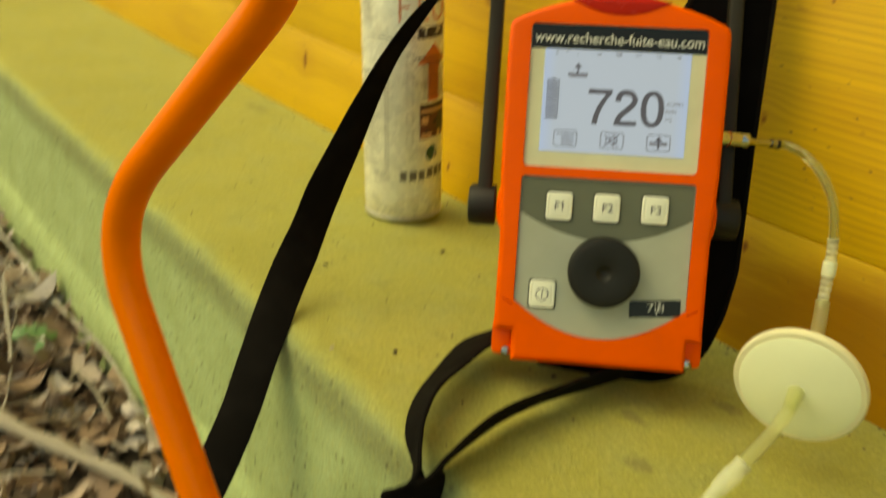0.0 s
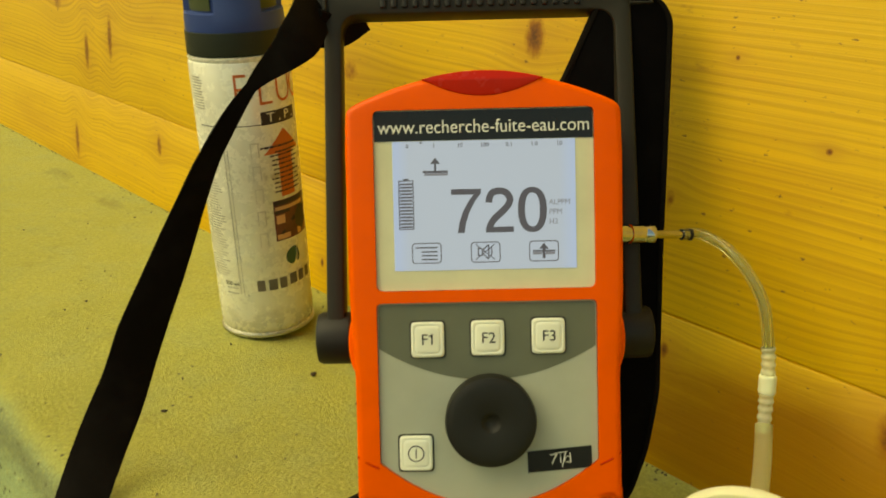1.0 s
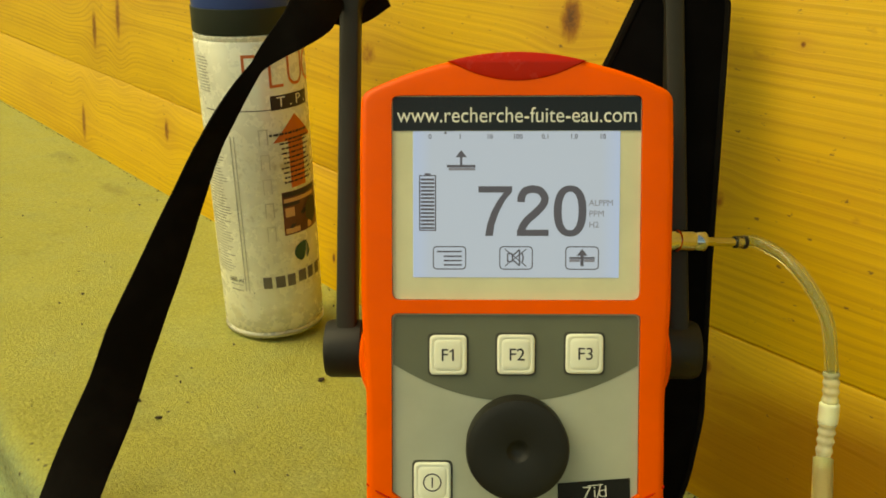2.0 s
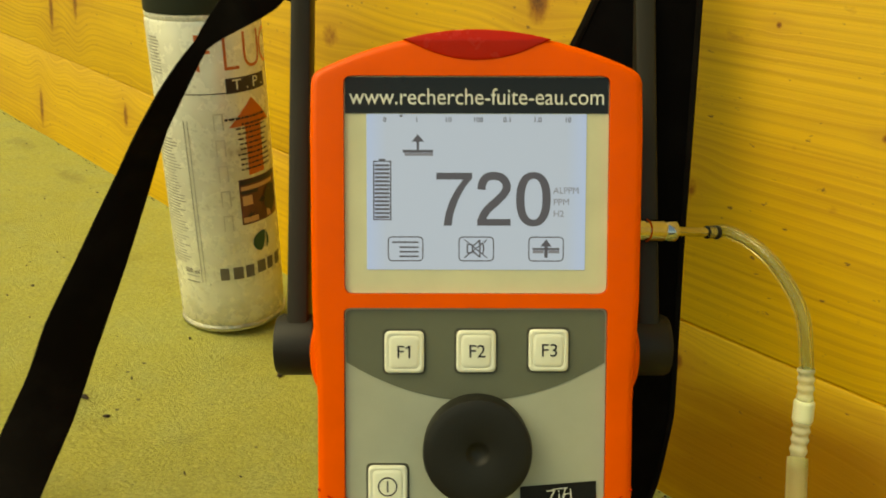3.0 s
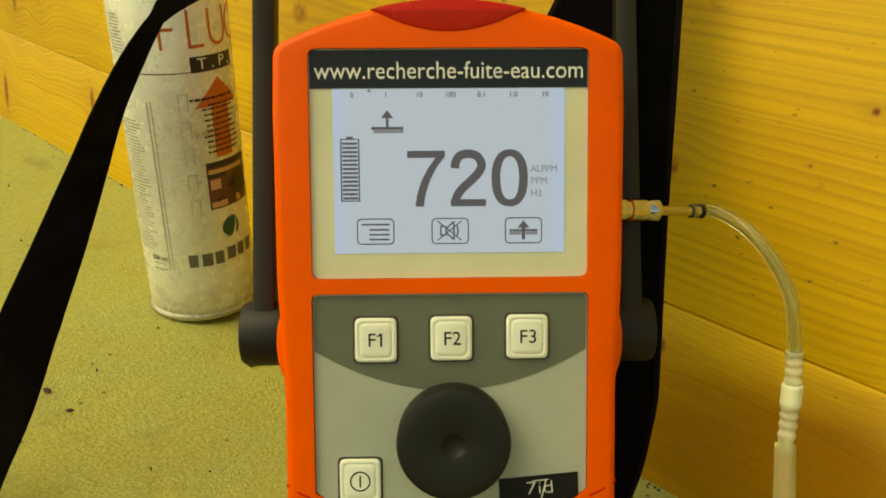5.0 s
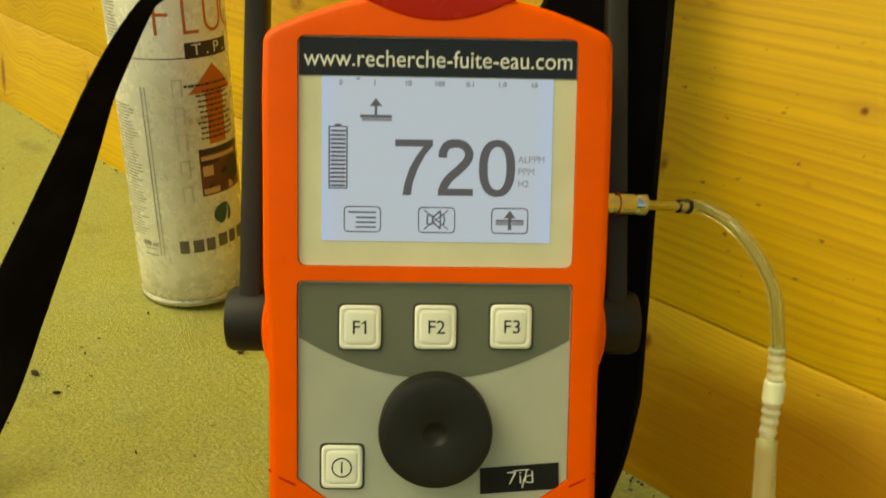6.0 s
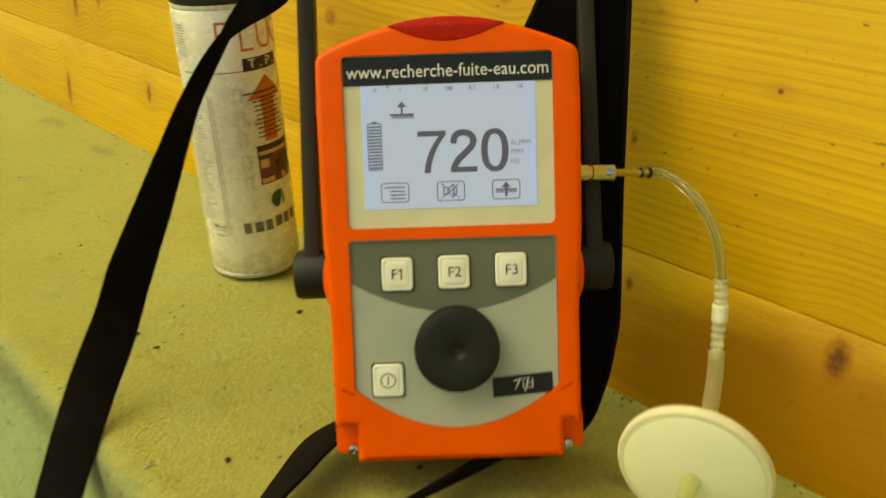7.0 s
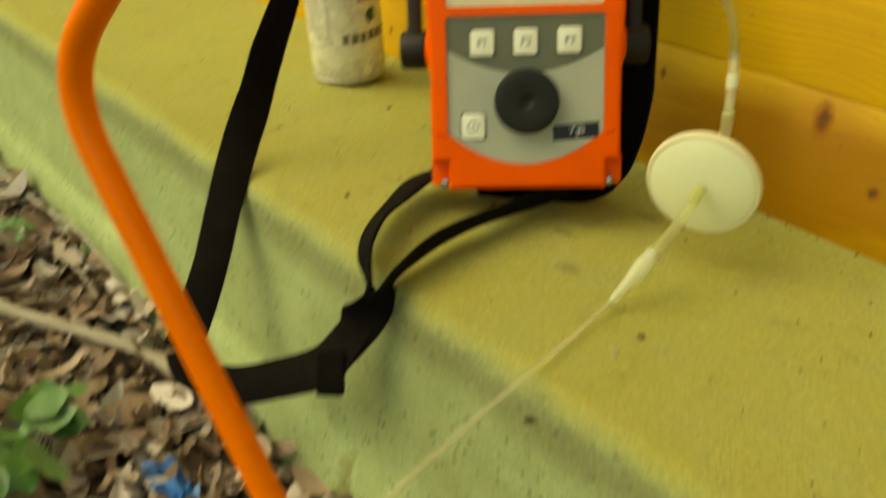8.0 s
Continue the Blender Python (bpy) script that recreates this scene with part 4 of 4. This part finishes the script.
def wrapped(name, outline_sets, mat, lift=0.00012):
    """Prints flat outlines on the tin: x runs round it in metres from an angle, y is the height."""
    bm = bmesh.new()
    for ang, pts in outline_sets:
        vs = []
        for x, z in pts:
            a = radians(ang) + CAN_TURN + x / R
            vs.append(bm.verts.new(((R + lift) * math.cos(a), (R + lift) * math.sin(a), z)))
        bm.faces.new(vs)
    return part(name, bm, mat, can, smooth=True)


def bar(x0, z0, x1, z1, step=0.0022):
    """Thin quads side by side, so that a wide bar follows the curve."""
    k = max(1, int((x1 - x0) / step))
    return [[(x0 + (x1 - x0) * i / k, z0), (x0 + (x1 - x0) * (i + 1) / k, z0), (x0 + (x1 - x0) * (i + 1) / k, z1), (x0 + (x1 - x0) * i / k, z1)] for i in range(k)]


def bars(name, ang, boxes, mat, lift=0.00012):
    return wrapped(name, [(ang, q) for b in boxes for q in bar(*b)], mat, lift)


def can_text(txt, size, ang, z, mat, stretch=1.0, lift=0.0002, bold=0.0):
    bm = text_mesh(txt, size, 0.00002, "CENTER", stretch, bold)
    bmesh.ops.triangulate(bm, faces=bm.faces)
    for _ in range(3):
        wide = [e for e in bm.edges if abs(e.verts[0].co.x - e.verts[1].co.x) > 0.0022]
        if wide:
            bmesh.ops.subdivide_edges(bm, edges=wide, cuts=2)
            bmesh.ops.triangulate(bm, faces=[f for f in bm.faces if len(f.verts) > 3])
    for v in bm.verts:
        a = radians(ang) + CAN_TURN + v.co.x / R
        rr = R + lift + v.co.z
        v.co = Vector((rr * math.cos(a), rr * math.sin(a), z + v.co.y))
    return part("lettering", bm, mat, can, smooth=False)


for letter, at in (("F", -34), ("L", -7), ("U", 20), ("O", 48)):
    can_text(letter, 0.0310, at, 0.1730, M_PRINTRED, 0.78, 0.00015, -0.0005)
bars("trade_box", 12, [(-0.0150, 0.1508, 0.0150, 0.1595)], M_PRINTDARK)
can_text("T . P .", 0.0086, 13, 0.1552, M_WHITE, 1.15, 0.0003)
bars("hairline", -45, [(-0.026, 0.1512, 0.0185, 0.1517)], M_PRINTDARK)
head = [0.0160 * i / 14 for i in range(-14, 15)]
wrapped("print_arrow", [(13, [(a, 0.1310), (b, 0.1310), (b, 0.1311 + 0.0160 * (1 - abs(b) / 0.0160)), (a, 0.1311 + 0.0160 * (1 - abs(a) / 0.0160))]) for a, b in zip(head, head[1:])] +
        [(13, q) for q in bar(-0.0062, 0.1010, 0.0062, 0.1310)], M_PRINTRED)
random.seed(5)
rows_of_print = [(-0.0165, 0.1352, 0.0130, 0.1366, 0.0014), (-0.0065, 0.1315, 0.0140, 0.1327, 0.0012)]
rows_of_print += [(-0.0105 + random.uniform(0, 0.002), 0.1045 + 0.0031 * i, 0.0135 + random.uniform(-0.003, 0.002), 0.1056 + 0.0031 * i, 0.0016) for i in range(9)]
words = []
for x0, z0, x1, z1, word in rows_of_print:            # lines of small print, broken into unreadable words
    while x0 < x1:
        w = word * random.uniform(0.8, 2.6)
        words.append((x0, z0, min(x0 + w, x1), z1))
        x0 += w + 0.0006
bars("print_line", 10, words, M_PRINTDARK, 0.0003)
bars("photo_print", 18, [(-0.0165, 0.0705, 0.0155, 0.0990)], M_PRINTBROWN)
bars("photo_band", 18, [(-0.0160, 0.0955, 0.0150, 0.0985), (-0.0160, 0.0895, -0.0040, 0.0918)], M_PRINTDARK, 0.00025)
bars("photo_light", 18, [(-0.0155, 0.0920, 0.0105, 0.0945), (-0.0155, 0.0715, -0.0050, 0.0750), (-0.0150, 0.0825, -0.0085, 0.0885), (0.0020, 0.0715, 0.0060, 0.0760)], M_PRINTPEACH, 0.0003)
wrapped("photo_figure", [(18, [(-0.0130, 0.0755), (-0.0110, 0.0745), (0.0010, 0.0835), (-0.0005, 0.0860)]), (18, [(0.0000, 0.0790), (0.0070, 0.0735), (0.0125, 0.0790), (0.0120, 0.0900), (0.0050, 0.0915), (0.0005, 0.0865)])], M_PRINTDARK, 0.0006)
moon = [(0.0075 * math.cos(a), 0.0575 + 0.0066 * math.sin(a)) for a in [radians(75 + 22 * i) for i in range(9)]]
wrapped("round_emblem", [(12, moon + [(-0.0005, 0.0525), (0.0014, 0.0575)]), (12, [(0.0022, 0.0640), (0.0040, 0.0600), (0.0048, 0.0560), (0.0035, 0.0530), (0.0018, 0.0520), (0.0030, 0.0570)])], M_PRINTGREEN, 0.0005)
for i in range(6):
    x0, lift = -0.0225 + 0.0078 * i, 0.0009 if i > 2 else 0.0
    bars("brand_bar", 0, [(x0, 0.0360 + lift, x0 + (0.0062 if i % 2 else 0.0054), 0.0440 + lift)], M_PRINTWORN, 0.0002)
bars("side_letter", -25, [(-0.0028, 0.068 + 0.0155 * i, -0.0021, 0.078 + 0.0155 * i) for i in range(5)] + [(0.0021, 0.068 + 0.0155 * i, 0.0028, 0.078 + 0.0155 * i) for i in range(5)] +
     [(-0.0028, 0.0773 + 0.0155 * i, 0.0028, 0.078 + 0.0155 * i) for i in range(5)], M_PRINTFAINT)
bars("seam_print", -57, [(-0.0022, 0.034, -0.0014, 0.136), (0.0002, 0.034, 0.0008, 0.136)], M_PRINTGREY)
bars("text_column", -85, [(-0.012, 0.046 + 0.0019 * i, random.uniform(0.002, 0.009), 0.0467 + 0.0019 * i) for i in range(42)], M_PRINTGREY)
bars("text_column", -88, [(-0.008, 0.162 + 0.0018 * i, random.uniform(0.002, 0.006), 0.1627 + 0.0018 * i) for i in range(12)], M_PRINTGREY)
can_text("500 ml", 0.0042, -72, 0.041, M_PRINTDARK)
bars("small_box", -72, [(-0.005, 0.0335, 0.005, 0.0345), (-0.005, 0.0375, 0.005, 0.0382)], M_PRINTGREY)
# cap with its side openings
bm = bmesh.new()
seg = 72
prof = [(R - 0.0012, 0.2096, 0), (R - 0.0010, 0.2125, 0), (R - 0.0014, 0.2205, 0), (R - 0.0018, 0.2215, 1), (R - 0.0026, 0.2400, 1), (R - 0.0028, 0.2410, 0), (R - 0.0034, 0.2490, 0), (R - 0.006, 0.2520, 0), (0.010, 0.2528, 0), (0.00001, 0.2528, 0)]
rings = []
for r, h, inset in prof:
    ring = []
    for i in range(seg):
        a = 2 * math.pi * i / seg
        g = (math.degrees(a - CAN_TURN) + 360) % 120       # three windows round the cap
        dip = 0.0045 if inset and 2 < ((g + 118) % 120) < 62 else 0.0
        ring.append(((r - dip) * math.cos(a), (r - dip) * math.sin(a), h))
    rings.append(ring)
loft(bm, rings)
cap = part("cap", bm, M_BLUE, can, "dark blue plastic cap")
for k in range(3):
    bm = bmesh.new()
    lo, hi = radians(240 + 120 * k + 6) + CAN_TURN, radians(240 + 120 * k + 58) + CAN_TURN
    loops = []
    for h in (0.2225, 0.2395):
        loops.append([((R - 0.0056) * math.cos(lo + (hi - lo) * i / 12), (R - 0.0056) * math.sin(lo + (hi - lo) * i / 12), h) for i in range(13)] +
                     [((R - 0.0080) * math.cos(hi - (hi - lo) * i / 12), (R - 0.0080) * math.sin(hi - (hi - lo) * i / 12), h) for i in range(13)])
    loft(bm, loops)
    part("cap_window", bm, M_OLIVE, cap, "olive recess")

# ---- bent orange tube handle ----
A, B, C, E = Vector((0.032, -0.397, 0.127)), Vector((0.107, -0.362, 0.230)), Vector((0.177, -0.400, 0.320)), Vector((0.187, -0.356, -0.127))


def bent(points, radii):
    out = [points[0]]
    for p, q, r, radius in zip(points, points[1:], points[2:], radii):
        a, b = q + (p - q).normalized() * radius, q + (r - q).normalized() * radius
        out += [a * (1 - t) ** 2 + q * 2 * t * (1 - t) + b * t * t for t in [i / 12 for i in range(13)]]
    return out + [points[-1]]


foot = A + (E - A) * ((-0.222 - A.z) / (E.z - A.z))
top_end = B + (C - B).normalized() * 0.26
bm = bmesh.new()
tube(bm, bent([foot, A, B, top_end], (0.038, 0.020)), 0.0073, 24)
pole = part("bent_tube_handle", bm, M_TUBE)
tagged(pole, "bent orange powder-coated steel tube standing on the ground", "tube handle")


# ---- ground cover below the ledge ----
def leaf(bm, m, length, width, curl, lobes, seed):
    rnd = random.Random(seed)
    n = 5
    rows = []
    for i in range(n + 1):
        t = i / n
        w = width * math.sin(math.pi * min(1, t * 0.92 + 0.06)) ** 0.8 * (1 + lobes * math.sin(t * 14 + seed))
        bend = curl * (t - 0.5) ** 2 * length * 2
        row = []
        for s in (-1, 0, 1):
            row.append(bm.verts.new(m @ Vector((t * length - length / 2, s * w / 2, bend + abs(s) * curl * w * 0.45 + rnd.uniform(-1, 1) * 0.0012))))
        rows.append(row)
    for a, b in zip(rows, rows[1:]):
        bm.faces.new((a[0], a[1], b[1], b[0]))
        bm.faces.new((a[1], a[2], b[2], b[1]))


random.seed(11)
bm = bmesh.new()
for i in range(6000):
    x, y = (random.uniform(-1.3, 0.35) if i % 6 else random.gauss(-0.4, 1.5)), -0.272 - abs(random.gauss(0, 0.24))
    if y < -0.95:
        continue
    size = random.uniform(0.010, 0.030) if i % 3 else random.uniform(0.028, 0.048)
    m = pose(x, y, -0.221 + bank(y) + random.uniform(0.002, 0.022), random.gauss(0, 26), random.gauss(0, 26), random.uniform(0, 360))
    leaf(bm, m, size, size * random.uniform(0.35, 0.65), random.gauss(0.2, 0.5), random.uniform(0, 0.2), i)
tagged(part("leaf_litter", bm, M_LEAF), "dry brown and grey fallen leaves on the soil", "leaf litter", kind="stuff")
bm = bmesh.new()
for i in range(150):
    x, y, a, n = random.uniform(-1.2, 0.4), random.uniform(-0.62, -0.285), random.uniform(0, math.pi), random.uniform(0.03, 0.12)
    d = Vector((math.cos(a), math.sin(a), random.uniform(-0.1, 0.12))) * n
    c = Vector((x, y, -0.200 + bank(y) * 0.8 + random.uniform(-0.01, 0.012)))
    k = Vector((random.uniform(-1, 1), random.uniform(-1, 1), 0.2)) * n * 0.12
    tube(bm, [c - d / 2, c + k, c + d / 2], random.uniform(0.0005, 0.0013), 5)
tagged(part("twigs", bm, M_TWIG), "small dry twigs and stalks among the leaves", "twigs", kind="stuff")


def root(points, r, label):
    bm = bmesh.new()
    tube(bm, smooth_line([(x, y, z + 0.024 + bank(y)) for x, y, z in points], 10), lambda s: r * (1 - 0.5 * s) * (1 + 0.15 * math.sin(s * 37)), 8)
    tagged(part("root", bm, M_TWIG), label, "root", group="pale roots along the ledge")


root([(-0.56, -0.43, -0.224), (-0.43, -0.402, -0.220), (-0.328, -0.371, -0.217), (-0.259, -0.336, -0.217), (-0.183, -0.303, -0.219), (-0.085, -0.287, -0.224)], 0.0078, "pale dry root lying across the fallen leaves")
root([(-0.95, -0.290, -0.226), (-0.78, -0.289, -0.222), (-0.628, -0.287, -0.220), (-0.479, -0.283, -0.219), (-0.386, -0.275, -0.219), (-0.316, -0.275, -0.221), (-0.268, -0.278, -0.226)], 0.0026, "thin pale stalk running along the foot of the ledge")
root([(-0.62, -0.304, -0.226), (-0.563, -0.317, -0.218), (-0.443, -0.339, -0.214), (-0.384, -0.354, -0.218), (-0.348, -0.37, -0.226)], 0.0022, "thin pale stalk arching over the fallen leaves")


def ivy(x, y, count, spreadr, seed, size):
    rnd = random.Random(seed)
    ob = thing("ivy_plant", "small green ivy plant growing in the leaf litter", "plant", pose(x, y, -0.224), group="small green plants by the ledge")
    stems, blades = bmesh.new(), bmesh.new()
    for i in range(count):
        a, d, h = rnd.uniform(0, 2 * math.pi), spreadr * rnd.uniform(0.2, 1), rnd.uniform(0.025, 0.065)
        tip_p = Vector((d * math.cos(a), d * math.sin(a), h))
        tube(stems, [Vector((0, 0, 0.0)), tip_p * 0.5 + Vector((0, 0, 0.012)), tip_p], 0.0008, 5)
        s = size * rnd.uniform(0.7, 1.15)
        leaf(blades, Matrix.Translation(tip_p) @ pose(0, 0, 0, rnd.gauss(0, 18), rnd.gauss(8, 16), math.degrees(a) + rnd.gauss(0, 25)), s, s * 0.8, rnd.gauss(0.1, 0.2), 0.16, i)
    part("stem_tangle", stems, M_TWIG, ob)
    part("foliage", blades, M_IVY, ob, "glossy green leaves")


ivy(-0.122, -0.416, 24, 0.055, 3, 0.034)
ivy(-0.442, -0.311, 5, 0.03, 4, 0.022)
ivy(-0.52, -0.42, 9, 0.05, 6, 0.03)
bm = bmesh.new()
random.seed(21)
g = [[bm.verts.new((-0.060 + 0.046 * i / 7 + random.uniform(-1, 1) * 0.002, -0.358 + 0.024 * j / 6 + random.uniform(-1, 1) * 0.002, -0.196 + random.uniform(-0.006, 0.006))) for i in range(8)] for j in range(7)]
for a, b in zip(g, g[1:]):
    for i in range(7):
        bm.faces.new((a[i], a[i + 1], b[i + 1], b[i]))
tagged(part("plastic_scrap", bm, M_BLUEBAG, smooth=False), "crumpled scrap of blue plastic film on the leaves", "plastic scrap")

# small crumbs of grit and dirt on the ledge
random.seed(8)
bm = bmesh.new()
for i in range(110):
    x, y, r = random.uniform(-0.6, 0.45), random.uniform(-0.245, -0.008), random.uniform(0.0003, 0.0009)
    bmesh.ops.create_icosphere(bm, subdivisions=1, radius=r, matrix=Matrix.Translation((x, y, r * 0.4)) @ pose(0, 0, 0, i * 31, i * 17, 0) @ Matrix.Diagonal((1.4, 1, 0.6, 1)))
for i in range(190):
    x, r = random.uniform(-1.0, 0.5), random.uniform(0.0003, 0.0008)
    bmesh.ops.create_icosphere(bm, subdivisions=1, radius=r, matrix=Matrix.Translation((x, -0.0008 - abs(random.gauss(0, 0.0022)), r * 0.4)) @ pose(0, 0, 0, i * 31, i * 17, 0) @ Matrix.Diagonal((1.6, 1, 0.6, 1)))
tagged(part("grit", bm, M_SOIL), "dark crumbs of grit scattered on the ledge", "grit", kind="stuff")


def crumb(name, x, y, r, mat, label, seed):
    """One irregular crumb lying on the ledge."""
    bm = bmesh.new()
    bmesh.ops.create_icosphere(bm, subdivisions=2, radius=r)
    for v in bm.verts:
        v.co *= 1 + 0.45 * noise.noise(v.co * 900 + Vector((seed, 0, 0)))
        v.co.z *= 0.5
        v.co.x *= 1.5
    moved(bm, Matrix.Translation((x, y, r * 0.25)) @ pose(0, 0, 0, 0, 0, seed * 47))
    tagged(part(name, bm, mat), label, name.replace("_", " "), group=name + "s on the ledge")


for k, (x, y, r) in enumerate([(0.211, -0.185, 0.0016), (0.222, -0.279, 0.0022), (0.055, -0.142, 0.0014), (-0.011, -0.213, 0.0015), (-0.162, -0.188, 0.0017), (-0.138, -0.187, 0.0013), (-0.125, -0.089, 0.0017), (-0.320, -0.157, 0.0011), (-0.495, -0.036, 0.001)]):
    crumb("dirt_crumb", x, y, r, M_SOIL, "small dark crumb of dirt on the concrete", k)
for k, (x, y, r) in enumerate([(0.213, -0.209, 0.0018), (0.067, -0.148, 0.0018), (0.212, -0.206, 0.0014), (-0.032, -0.245, 0.0016)]):
    crumb("pale_chip", x, y, r * 0.75, M_TWIG, "small pale chip lying on the concrete", k + 30)
